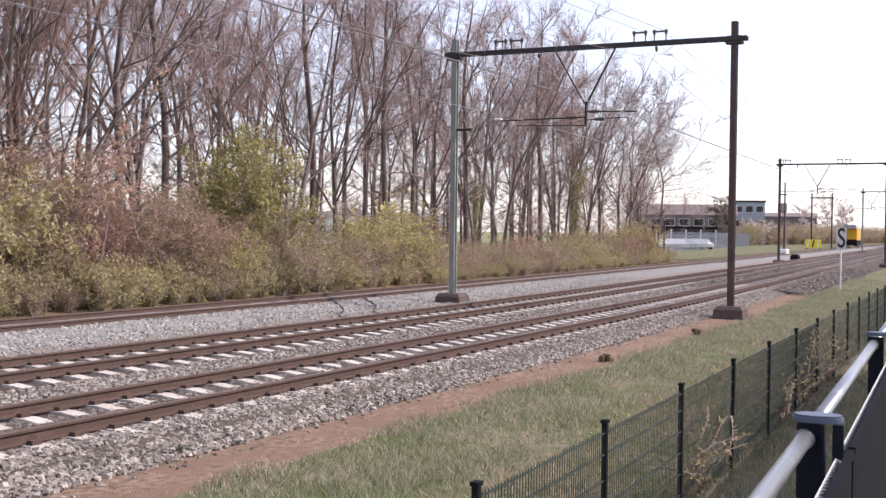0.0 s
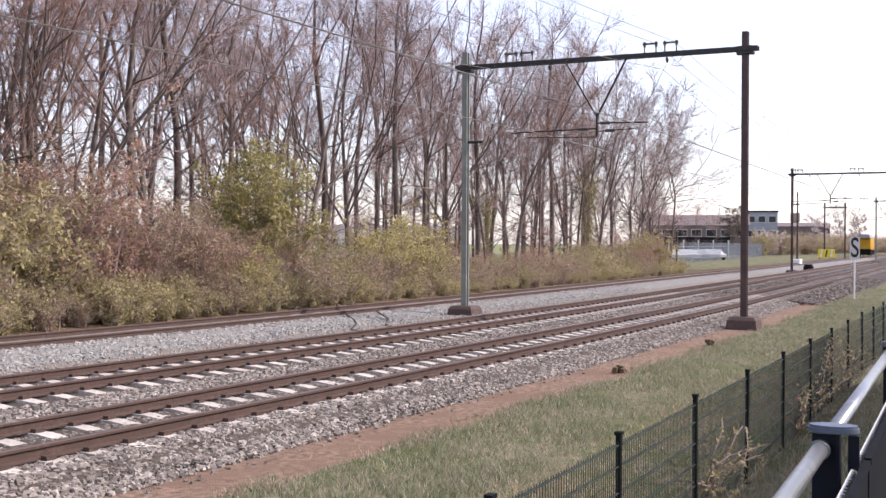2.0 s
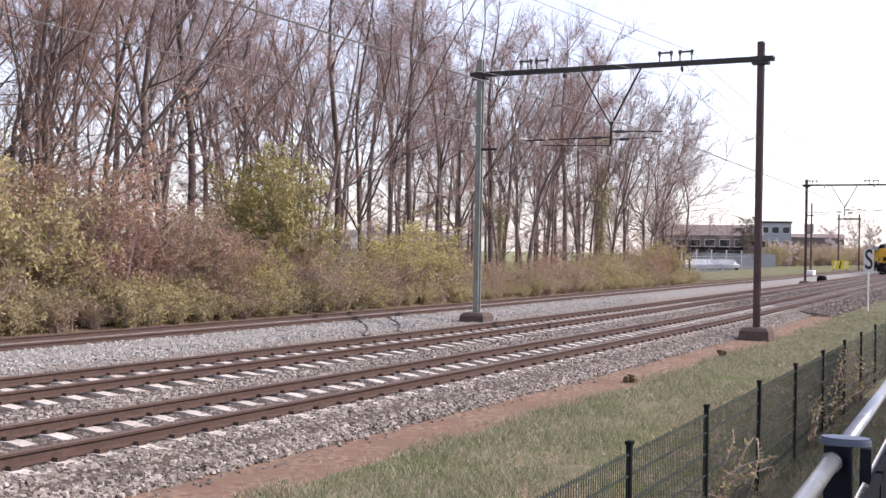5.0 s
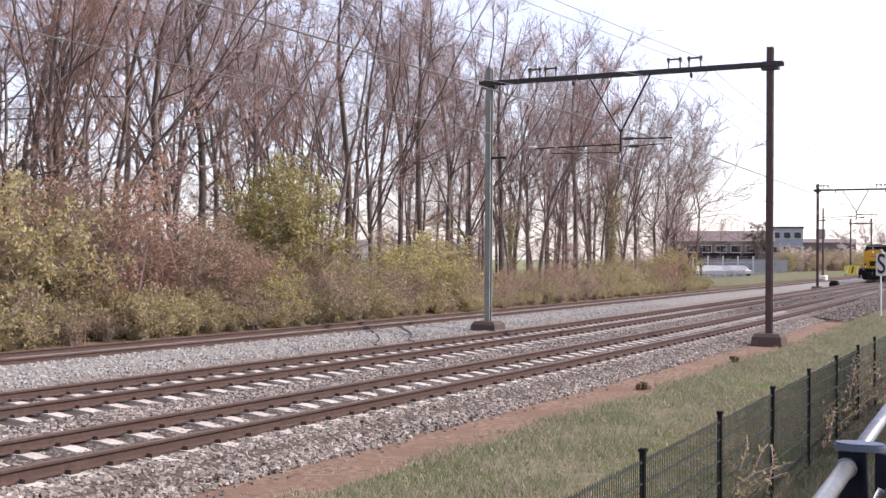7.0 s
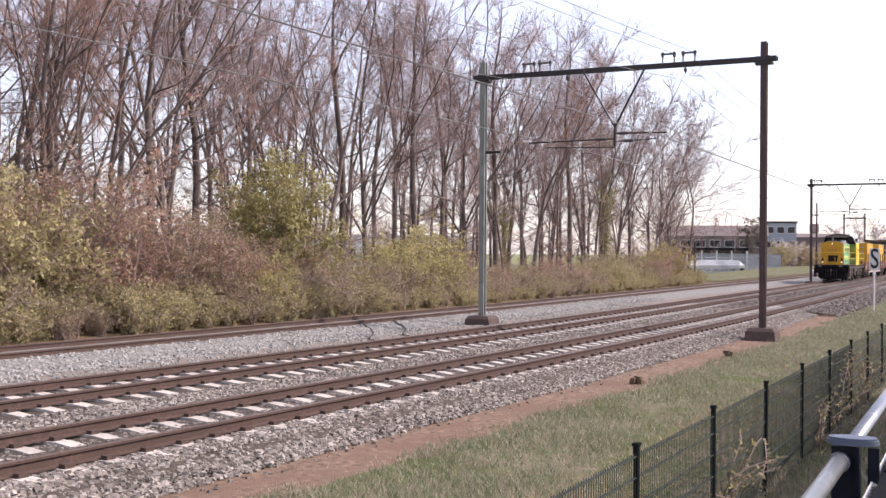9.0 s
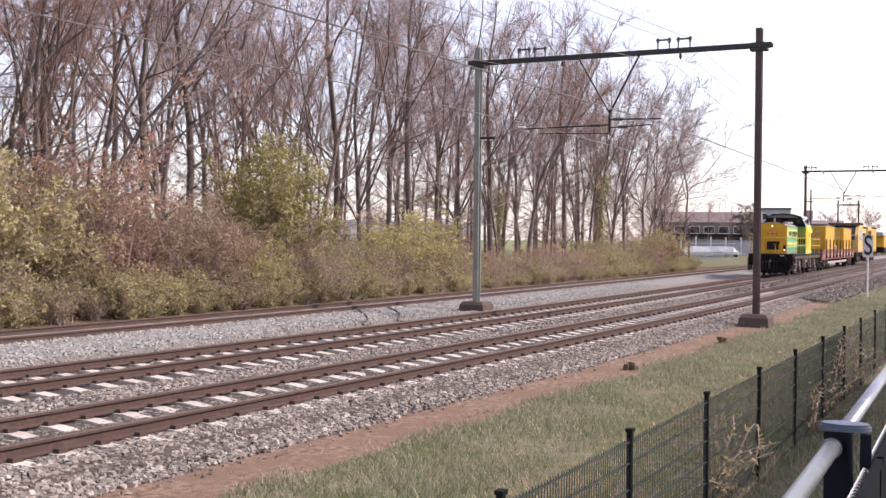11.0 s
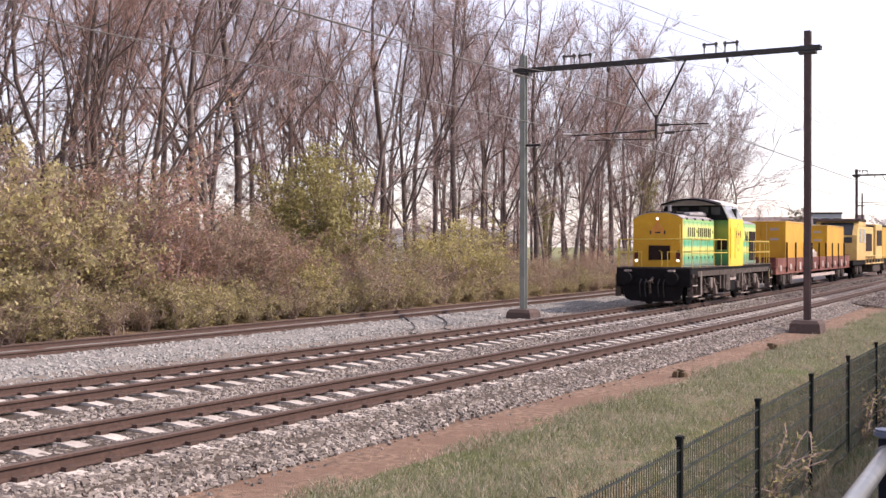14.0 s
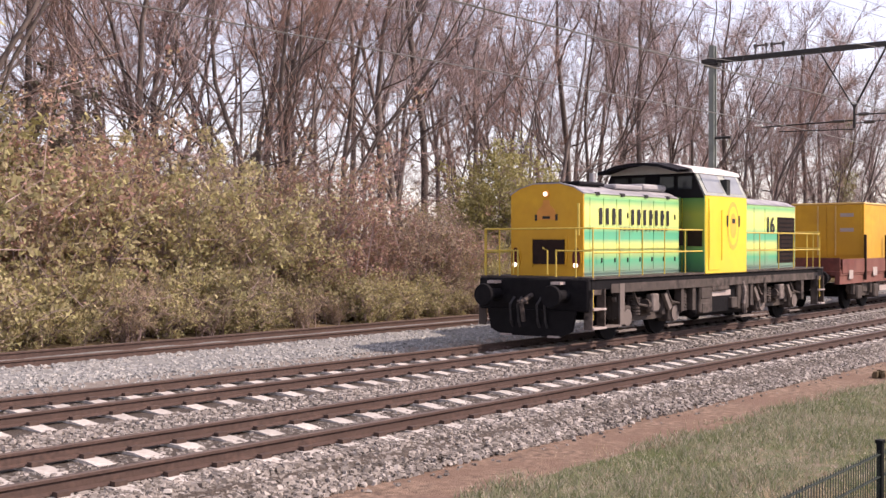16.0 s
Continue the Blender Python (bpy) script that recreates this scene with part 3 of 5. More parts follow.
def strung(y, z, sag, n=16, stagger=1.0):
    """Points of a wire hung straight from portal to portal, with its sag."""
    ends = [at(x, y + d * stagger, z) for x, d in zip(SUPPORTS, STAGGER)]
    pts = []
    for a, b in zip(ends, ends[1:]):
        pts += [Vector(a).lerp(Vector(b), i / n) - Vector((0, 0, 4 * sag * i / n * (1 - i / n))) for i in range(n)]
    return pts + [Vector(ends[-1])]


def wires(yc, label):
    base = thing("overhead_wire", pose(0, 0, 0), label, "overhead wire", "overhead wires")
    for dy in (-0.02, 0.02):
        part("contact_wire", Geo().pipe(strung(yc + dy, 5.98, 0.06), 0.010, 5), M_WIRE, base)
    low, high = strung(yc, 5.98, 0.06), strung(yc, 7.92, 1.4, stagger=0.5)
    part("messenger_wire", Geo().pipe(high, 0.009, 5), M_WIRE, base)
    g = Geo()
    for i, (p, q) in enumerate(zip(low, high)):
        if i % 16 and p.x < 150:
            g.tube(p, q, 0.004, n=4)
    tagged(part("dropper", g, M_WIRE, base), kind="stuff")


wires(Y1, "contact and messenger wires over the first running line")
wires(Y2, "contact and messenger wires over the second running line")
for y in FEEDERS:
    tagged(new("feeder_wire", Geo().pipe(strung(y, 8.80, 0.9, 12, 0.0), 0.008, 5).done("feeder_wire", M_WIRE)), "thin feeder wire carried on top of the portals", "overhead wire", "feeder wires")

# ---- verge: black mesh fence ----
F0, FD = Vector((8.29, 2.90)), Vector((2.43, 0.095))


def fence():
    base = thing("mesh_fence", pose(0, 0, 0), "black wire mesh fence on square steel posts along the verge", "fence")
    post = Geo().box(-0.03, 0.03, -0.02, 0.02, -0.25, 1.30, 0.006).box(-0.036, 0.036, -0.026, 0.026, 1.285, 1.31).done("post", M_FENCE)
    ang = math.degrees(math.atan2(FD.y, FD.x))
    for i in range(-3, 16):
        p = F0 + FD * i
        g = -0.51 + (0.02 if i > 6 else 0)
        o = new("post", post)
        o.parent = base
        lean = 1.2 * noise.noise((i * 1.7, 0, 3))
        o.matrix_basis = pose(p.x, p.y, g, lean, lean * 0.7, ang)
        if i == 15:
            break
        gp = Geo()
        n = 48 if i < 5 else 24
        L = FD.length - 0.06
        for k in range(n + 1):
            gp.box(0.03 + L * k / n - 0.0025, 0.03 + L * k / n + 0.0025, -0.0025, 0.0025, 0.03, 1.235)
        for z in (0.05, 0.25, 0.45, 0.65, 0.85, 1.05, 1.21):
            for s in (-0.008, 0.008):
                gp.box(0.03, 0.03 + L, s - 0.003, s + 0.003, z - 0.004, z + 0.004)
        o = part("mesh_panel", gp, M_FENCEWIRE, base)
        o.matrix_basis = pose(p.x, p.y, g, 0, 0, ang)


fence()

# ---- footway railing beside the camera ----
R0, RD = Vector((3.763, 0.614)), Vector((3.41, 0.215))


def railing():
    base = thing("footway_railing", pose(0, 0, 0), "blue-black footway railing with a galvanised tube handrail and dark infill panels", "railing")
    ang = math.degrees(math.atan2(RD.y, RD.x))
    top = 1.648
    cap = Geo()
    n = 32
    out = [(0.05 * math.cos(2 * math.pi * i / n), 0.078 * math.sin(2 * math.pi * i / n) * 1.0) for i in range(n)]
    cap.prism(out, top - 0.022, top - 0.008, "z").prism([(x * 0.93, y * 0.93) for x, y in out], top - 0.008, top, "z")
    capm = cap.done("cap", M_CAP)
    postg = Geo().box(-0.012, 0.012, -0.02, 0.062, 0.35, top - 0.03).box(-0.012, 0.012, -0.078, -0.045, 0.35, top - 0.03).box(-0.03, 0.03, -0.022, -0.012, 0.35, top - 0.03)
    postm = postg.done("post", M_POST)
    for i in range(-2, 7):
        p = R0 + RD * i
        for nm, me in (("post", postm), ("cap", capm)):
            o = new(nm, me)
            o.parent, o.matrix_basis = base, pose(p.x, p.y, 0, 0, 0, ang)
        c = part("clamp", Geo().tube((-0.06, 0.035, top - 0.075), (-0.035, 0.035, top - 0.075), 0.032, n=16), M_GALV, base, smooth=False)
        c.matrix_basis = pose(p.x, p.y, 0, 0, 0, ang)
        if i == 6:
            break
        o = part("handrail_tube", Geo().tube((0.0, 0.035, top - 0.075), (RD.length, 0.035, top - 0.075), 0.026, n=18), M_GALV, base, "galvanised steel handrail tube", True)
        o.matrix_basis = pose(p.x, p.y, 0, 0, 0, ang)
        g = Geo().box(0.03, RD.length - 0.03, -0.105, -0.098, 0.45, top - 0.12)
        f = Geo().box(0.02, RD.length - 0.02, -0.112, -0.09, top - 0.12, top - 0.10).box(0.02, RD.length - 0.02, -0.115, -0.085, 0.41, 0.45)
        part("panel_frame", f, M_PANEL, base).matrix_basis = pose(p.x, p.y, 0, 0, 0, ang)
        o = part("infill_panel", g, M_PANEL, base, "dark sheet steel panel")
        o.matrix_basis = pose(p.x, p.y, 0, 0, 0, ang)
        for z in (top - 0.14, top - 0.40, top - 0.66):
            if -1 <= i <= 1:
                for ph in (0.0, math.pi):
                    turns = [(t * RD.length / 260, -0.062 + 0.007 * math.cos(t * 0.9 + ph), z + 0.007 * math.sin(t * 0.9 + ph)) for t in range(261)]
                    part("rope_strand", Geo().pipe(turns, 0.0045, 4), M_WHITE, base, "pale twisted rope").matrix_basis = pose(p.x, p.y, 0, 0, 0, ang)
                continue
            o = part("stay_rod", Geo().tube((0.0, -0.062, z), (RD.length, -0.062, z), 0.009, n=8), M_GALV, base, "thin galvanised rod")
            o.matrix_basis = pose(p.x, p.y, 0, 0, 0, ang)


railing()


# ---- signs and small lineside things ----
def text_part(word, size, m, material, parent, label=""):
    cu = bpy.data.curves.new("lettering", "FONT")
    cu.body, cu.size, cu.extrude, cu.align_x, cu.align_y = word, size, 0.004, "CENTER", "CENTER"
    cu.materials.append(material)
    o = new("lettering", cu)
    o.parent, o.matrix_basis = parent, m
    return tagged(o, label)


def s_sign():
    b = thing("trackside_sign", pose(*at(59.4, 6.95, -0.50), 0, 0, -72), "grey board with a black letter S on a white post", "sign")
    part("post", Geo().tube((0, 0, -0.2), (0, 0, 2.3), 0.045, n=10), M_WHITE, b)
    o = [(-0.21, 2.02), (0.21, 2.02), (0.24, 2.06), (0.24, 3.06), (0.21, 3.10), (-0.21, 3.10), (-0.24, 3.06), (-0.24, 2.06)]
    part("board", Geo().prism(o, -0.06, -0.045, "y"), M_SIGN, b)
    text_part("S", 1.36, pose(0, -0.068, 2.55, 90, 0, 0) @ Matrix.Diagonal((0.66, 1, 1, 1)), M_INK, b, "black letter S").data.offset = 0.012
    part("clamp", Geo().box(-0.1, 0.1, -0.045, 0.05, 2.1, 2.16).box(-0.1, 0.1, -0.045, 0.05, 2.2, 2.26), M_IRON, b)


s_sign()
bs = thing("warning_board", pose(188, 31.9, 0.0, 0, 0, -80), "yellow and white barrier board with dark marks by the far siding", "barrier")
part("board", Geo().box(-1.25, 1.25, -0.05, 0.05, 0.25, 1.55, 0.02), M_SIGNYEL, bs)
for xx in (-0.75, 0.0, 0.75):
    part("stripe", Geo().prism([(xx - 0.2, 0.35), (xx + 0.02, 0.35), (xx + 0.25, 1.45), (xx + 0.03, 1.45)], -0.065, -0.055, "y"), M_WHITE if xx else M_INK, bs)
for xx in (-1.0, 1.0):
    part("leg", Geo().box(xx - 0.06, xx + 0.06, -0.04, 0.04, -0.2, 0.3), M_IRON, bs)
wp = thing("marker_post", pose(148.0, 28.6, -0.1), "tall thin dark post on a pale base by the siding", "post")
part("shaft", Geo().tube((0, 0, 0), (0, 0, 8.9), 0.14, 0.09, 8), M_MASTBROWN, wp)
part("sleeve", Geo().tube((0.12, 0, 0), (0.12, 0, 4.2), 0.10, 0.10, 8), M_WHITE, wp)
part("footing", Geo().box(-0.9, 0.7, -0.5, 0.5, -0.2, 0.55, 0.08), M_WHITE, wp)
bx = thing("relay_box", pose(112.5, 20.7, -0.25), "small black lineside cable box on the ballast", "box")
part("case", Geo().box(-0.5, 0.5, -0.4, 0.4, -0.1, 0.55, 0.12), M_BLACK, bx)
part("lid", Geo().box(-0.42, 0.42, -0.34, 0.34, 0.53, 0.62, 0.03), M_BLACK, bx)
for x, y in ((30.0, 7.62), (22.6, 7.72)):
    cl = Geo()
    rg = random.Random(int(x))
    for _ in range(14):
        a = Vector((rg.uniform(-0.12, 0.12), rg.uniform(-0.1, 0.1), rg.uniform(0, 0.1)))
        cl.box(a.x - 0.05, a.x + 0.05, a.y - 0.04, a.y + 0.04, a.z - 0.05, a.z + 0.04)
    o = new("soil_clod", cl.done("soil_clod", M_SOIL))
    o.matrix_basis = pose(*at(x, y, -0.42))
    tagged(o, "dark clod of earth on the edge of the path", "soil")
# cables lying across the grey ballast
for x0 in (31.7, 33.7):
    pts = [at(x0 - 4.4 * t + 0.22 * math.sin(6 * t), 20.0 - 3.2 * t + 0.1 * math.sin(9 * t), -0.09 - 0.15 * min(1, 1.6 * t)) for t in (i / 18 for i in range(19))]
    tagged(new("cable", Geo().pipe(pts, 0.018, 6).done("cable", M_IRON)), "dark cable lying across the grey ballast", "cable", "cables")


# ---- plants ----
def bare_tree(seed, height, leaders, split, spread, limbs, lean=0.0, sprays=6, low=4):
    """A trunk that parts into steep leaders, with rising limbs (one mesh) and brooms of fine twigs (another)."""
    rg = random.Random(seed)
    wood, twig = ([], []), ([], [])

    def tube(store, pts, r0, r1, n):
        v, f = store
        o = len(v)
        for i, p in enumerate(pts):
            d = (pts[min(i + 1, len(pts) - 1)] - pts[max(i - 1, 0)]).normalized()
            u = d.orthogonal().normalized()
            w = d.cross(u)
            r = r0 + (r1 - r0) * i / (len(pts) - 1)
            for k in range(n):
                t = 2 * math.pi * k / n
                v.append(tuple(p + (u * math.cos(t) + w * math.sin(t)) * r))
        for i in range(len(pts) - 1):
            for k in range(n):
                f.append((o + i * n + k, o + i * n + (k + 1) % n, o + (i + 1) * n + (k + 1) % n, o + (i + 1) * n + k))

    def path(p, d, length, segs, wander, up):
        pts = [p]
        for _ in range(segs):
            d = (d + Vector((rg.gauss(0, wander), rg.gauss(0, wander), rg.gauss(0, wander) + up))).normalized()
            pts.append(pts[-1] + d * (length / segs))
        return pts

    def pick(pts, t):
        k = min(int(t * (len(pts) - 1)), len(pts) - 2)
        u = t * (len(pts) - 1) - k
        return pts[k].lerp(pts[k + 1], u), (pts[k + 1] - pts[k]).normalized()

    def side(d, ang):
        u = d.orthogonal().normalized()
        u.rotate(Matrix.Rotation(rg.uniform(0, 6.283), 3, d))
        return (d * math.cos(ang) + u * math.sin(ang)).normalized()

    def sliver(p, q, w):
        u = (q - p).cross(Vector((rg.gauss(0, 1), rg.gauss(0, 1), rg.gauss(0, 0.5)))).normalized() * w
        o = len(twig[0])
        twig[0].extend((tuple(p - u), tuple(p + u), tuple(q)))
        twig[1].append((o, o + 1, o + 2))

    def spray(limb, ln, count):
        for _ in range(count):
            p2, d2 = pick(limb, rg.uniform(0.15, 1.0))
            br = path(p2, side(d2, rg.uniform(0.3, 0.85)), ln * rg.uniform(0.35, 0.75), 3, 0.16, 0.10)
            tube(twig, br, 0.013, 0.006, 3)
            for _ in range(6):
                p3, d3 = pick(br, rg.uniform(0.1, 1.0))
                q3 = p3 + (side(d3, rg.uniform(0.2, 0.6)) + Vector((0, 0, 0.15))).normalized() * rg.uniform(0.5, 1.25)
                sliver(p3, q3, 0.0075)
                for _ in range(3):
                    p4 = p3.lerp(q3, rg.uniform(0.2, 0.9))
                    sliver(p4, p4 + (side((q3 - p3).normalized(), rg.uniform(0.25, 0.7)) + Vector((0, 0, 0.1))).normalized() * rg.uniform(0.3, 0.75), 0.0055)

    r = height * rg.uniform(0.0082, 0.0105)
    trunk = path(Vector((0, 0, -0.3)), Vector((lean, rg.gauss(0, 0.02), 1)).normalized(), height * split, 6, 0.035, 0.02)
    tube(wood, trunk, r, r * 0.62, 7)
    for s in range(leaders):
        t0 = 1.0 if s < 2 else rg.uniform(0.55, 0.95)
        p, d = pick(trunk, t0)
        ang = (0.05 + 0.10 * rg.random() if s == 0 else rg.uniform(0.35, 0.75)) * spread
        ln = (height * rg.uniform(0.92, 1.0) - p.z) * (1.0 if s == 0 else rg.uniform(0.82, 1.02))
        lead = path(p, side(d, ang), ln, 9, 0.11, 0.05)
        tube(wood, lead, r * (0.58 if s == 0 else 0.36), 0.012, 5)
        for i in range(limbs):
            t = 0.12 + 0.86 * (i + rg.random()) / limbs
            p1, d1 = pick(lead, t)
            l1 = max(1.1, ln * 0.44 * spread * (1.12 - t) * rg.uniform(0.65, 1.15))
            limb = path(p1, side(d1, rg.uniform(0.5, 1.05)), l1, 5, 0.17, 0.09)
            tube(twig if t > 0.45 else wood, limb, 0.012 + r * 0.17 * (1.1 - t), 0.008, 4)
            spray(limb, max(1.2, l1 * 0.8), sprays)
    for _ in range(low):
        p1, d1 = pick(trunk, rg.uniform(0.35, 0.95))
        l1 = rg.uniform(1.6, 3.6) * spread
        limb = path(p1, side(d1, rg.uniform(0.9, 1.4)), l1, 4, 0.14, 0.05)
        tube(wood, limb, 0.035, 0.010, 4)
        spray(limb, l1 * 0.6, 4)
    return wood, twig


def spray_shrub(seed, stems, reach, h, leaf, per, bare=0.03, side=9, clusters=6, tuft=0.07):
    """Arching stems with side twigs, each carrying small tufts of leaves."""
    rg = np.random.RandomState(seed)
    wood, cents = Geo(), []
    for _ in range(stems):
        a, out = rg.rand() * 6.283, reach * (0.15 + 0.85 * rg.rand() ** 0.7)
        top = h * (1 - 0.42 * (out / reach) ** 2) * (0.72 + 0.32 * rg.rand())
        bx, by = rg.randn(2) * reach * 0.16
        pts = [np.array((bx + math.cos(a) * out * u ** 1.3, by + math.sin(a) * out * u ** 1.3, top * (1 - (1 - u) ** 1.5))) for u in (0, 0.2, 0.4, 0.6, 0.8, 1.0)]
        for i in range(5):
            wood.tube(pts[i], pts[i + 1], 0.022 - 0.0035 * i, 0.0185 - 0.0035 * i, 3, False)
        for j in range(side):
            u = min(0.99, bare + (1 - bare) * (j + rg.rand()) / side) * 5
            k = int(u)
            p = pts[k] + (pts[k + 1] - pts[k]) * (u - k)
            b = rg.rand() * 6.283
            q = p + np.array((math.cos(b), math.sin(b), 0.30 + 0.5 * rg.randn())) * reach * (0.16 + 0.26 * rg.rand())
            wood.tube(p, q, 0.009, 0.004, 3, False)
            cents += [p + (q - p) * (0.2 + 0.85 * rg.rand()) + rg.randn(3) * 0.05 for _ in range(clusters)]
    p = np.repeat(np.array(cents), per, axis=0)
    p = p + rg.randn(*p.shape) * tuft
    p[:, 2] = np.abs(p[:, 2]) + 0.03
    a, b = rg.randn(*p.shape), rg.randn(*p.shape)
    a /= np.linalg.norm(a, axis=1)[:, None]
    b -= a * (a * b).sum(1)[:, None]
    b /= np.linalg.norm(b, axis=1)[:, None]
    sz = leaf * (0.55 + 0.9 * rg.rand(len(p)))[:, None]
    v = np.stack((p - a * sz, p + a * sz - b * sz * 0.5, p + a * sz * 0.6 + b * sz * 0.6), axis=1).reshape(-1, 3)
    return v.tolist(), np.arange(len(v)).reshape(-1, 3).tolist(), wood


def tree_meshes(store, mats):
    (wv, wf), (tv, tf) = store
    return mesh("trunk", wv, wf, M_BARK, smooth=True), mesh("crown", tv, tf, mats)


def plant_tree(proto, x, y, z, s, turn, label):
    b = thing("tree", pose(x, y, z, 0, 0, turn) @ Matrix.Scale(s, 4), label, "tree", "trees behind the siding")
    for nm, me in zip(("trunk", "crown"), proto):
        o = new(nm, me)
        o.parent = b
    return b


TREES = {"ash": [tree_meshes(bare_tree(k, 17.2, 4, 0.42, 0.95, 7, 0.01), M_TWIG) for k in (41, 42)],
         "broom": [tree_meshes(bare_tree(43, 17.5, 5, 0.30, 0.8, 6, -0.01), M_TWIG), tree_meshes(bare_tree(44, 17.0, 5, 0.36, 0.75, 6, 0.02), M_TWIGRED)],
         "pole": [tree_meshes(bare_tree(k, 17.4, 2, 0.60, 0.75, 8, 0.0, low=9), M_TWIG) for k in (45, 46)],
         "oak": [tree_meshes(bare_tree(47, 16.6, 6, 0.32, 1.25, 7, 0.03, low=8), M_TWIG)],
         "lean": [tree_meshes(bare_tree(48, 15.5, 4, 0.42, 1.1, 8, 0.34, low=5), M_TWIG)]}
SAPLING = [tree_meshes(bare_tree(70 + k, 10.5, 2, 0.5, 0.8, 6, 0.03 * (k - 1), sprays=4, low=5), M_TWIGRED if k == 1 else M_TWIG) for k in range(3)]
BACK = [tree_meshes(bare_tree(80 + k, 17.0, 3, 0.5, 0.9, 6, 0.0, sprays=4, low=10), M_TWIG) for k in range(2)]
TREE_LABELS = {"ash": "tall bare tree with steep leaders and fine brown twigs", "broom": "tall bare tree parting low into broom-like upright limbs", "pole": "slim bare tree with a straight trunk and a high crown",
               "oak": "wide bare tree with spreading crooked limbs", "lean": "bare tree leaning over beside the shrubs"}
KEY_TREES = [("oak", 22.3, 26, 0.95), ("ash", 25.4, 27.5, 0.9), ("broom", 27.2, 27, 1.0), ("ash", 28.8, 26.6, 1.05), ("broom", 30.6, 27.3, 1.08), ("pole", 34.0, 29, 1.0),
             ("ash", 36.5, 28.5, 1.0), ("broom", 41.3, 30, 1.0), ("lean", 37.9, 26.2, 0.95), ("pole", 43.9, 28.5, 1.0), ("broom", 44.0, 27.2, 1.0), ("ash", 49.7, 29, 1.0),
             ("pole", 48.3, 27, 1.05), ("ash", 53.6, 28.2, 1.02), ("broom", 54.2, 27, 0.98), ("pole", 59.3, 27.5, 1.0), ("ash", 63.8, 28.5, 1.0), ("broom", 64.1, 27, 1.0),
             ("ash", 71.1, 28.5, 1.0), ("pole", 70.7, 27, 1.0), ("broom", 79.8, 29, 1.0), ("ash", 80.6, 28, 1.02), ("broom", 82.3, 27.5, 1.0), ("ash", 91.2, 29, 1.0),
             ("oak", 89.6, 27, 1.0), ("ash", 100.8, 29, 0.95), ("oak", 100.6, 28, 0.98), ("broom", 109.3, 32, 1.0)]
rg = random.Random(11)
for i, (kind, xx, yy, sc) in enumerate(KEY_TREES):
    protos = TREES[kind]
    plant_tree(protos[i % len(protos)], xx, yy + bend(xx)[0], -0.05, sc, 0 if kind == "lean" else rg.uniform(0, 360), TREE_LABELS[kind])
for xx, yy, kind in ((21.0, 31.0, "broom"), (24.2, 33.0, "ash"), (27.0, 32.6, "broom"), (30.8, 33.5, "ash")):
    plant_tree(TREES[kind][1], xx, yy + bend(xx)[0], -0.05, rg.uniform(0.92, 1.05), rg.uniform(0, 360), TREE_LABELS[kind])
x = 7.0
while x < 100:
    for row in range(2):
        if row == 0 and x > 23:
            continue
        yy = (27.0, 32.5)[row] + rg.uniform(-1.2, 1.8)
        xx = x + rg.uniform(-0.9, 0.9)
        kind = rg.choice(("ash", "broom", "pole", "pole", "pole"))
        plant_tree(rg.choice(TREES[kind]), xx, yy + bend(xx)[0], -0.05, rg.uniform(0.86, 1.03), rg.uniform(0, 360), TREE_LABELS[kind])
    x += rg.uniform(2.0, 3.0) if x < 24 else rg.uniform(3.2, 4.6)
for i in range(44):
    xx = 11 + i * 2.1 + rg.uniform(-0.8, 0.8)
    plant_tree(SAPLING[i % 3], xx, 26 + rg.uniform(-0.6, 7) + bend(xx)[0], -0.05, rg.uniform(0.65, 1.2), rg.uniform(0, 360), "thin young bare tree in the undergrowth")
for i in range(30):
    xx = 12 + i * 2.9 + rg.uniform(-1, 1)
    plant_tree(BACK[i % 2], xx, 38 + rg.uniform(0, 6) + bend(xx)[0], 0.0, rg.uniform(0.8, 1.0), rg.uniform(0, 360), "slender bare tree at the back of the wood")
# scattered trees farther off beyond the car park
for xx, yy, sc, kind in ((168, 47, 0.50, "pole"), (172, 45, 0.48, "ash"), (128, 41, 0.55, "ash"), (112, 36.5, 0.62, "broom"), (106, 34.5, 0.75, "oak"), (330, 52, 0.95, "ash"), (334, 47, 0.9, "broom"), (214, 66, 0.7, "ash")):
    plant_tree(TREES[kind][0], xx, yy, 0, sc, xx * 7, "distant bare tree beyond the car park")


BUSH = {}
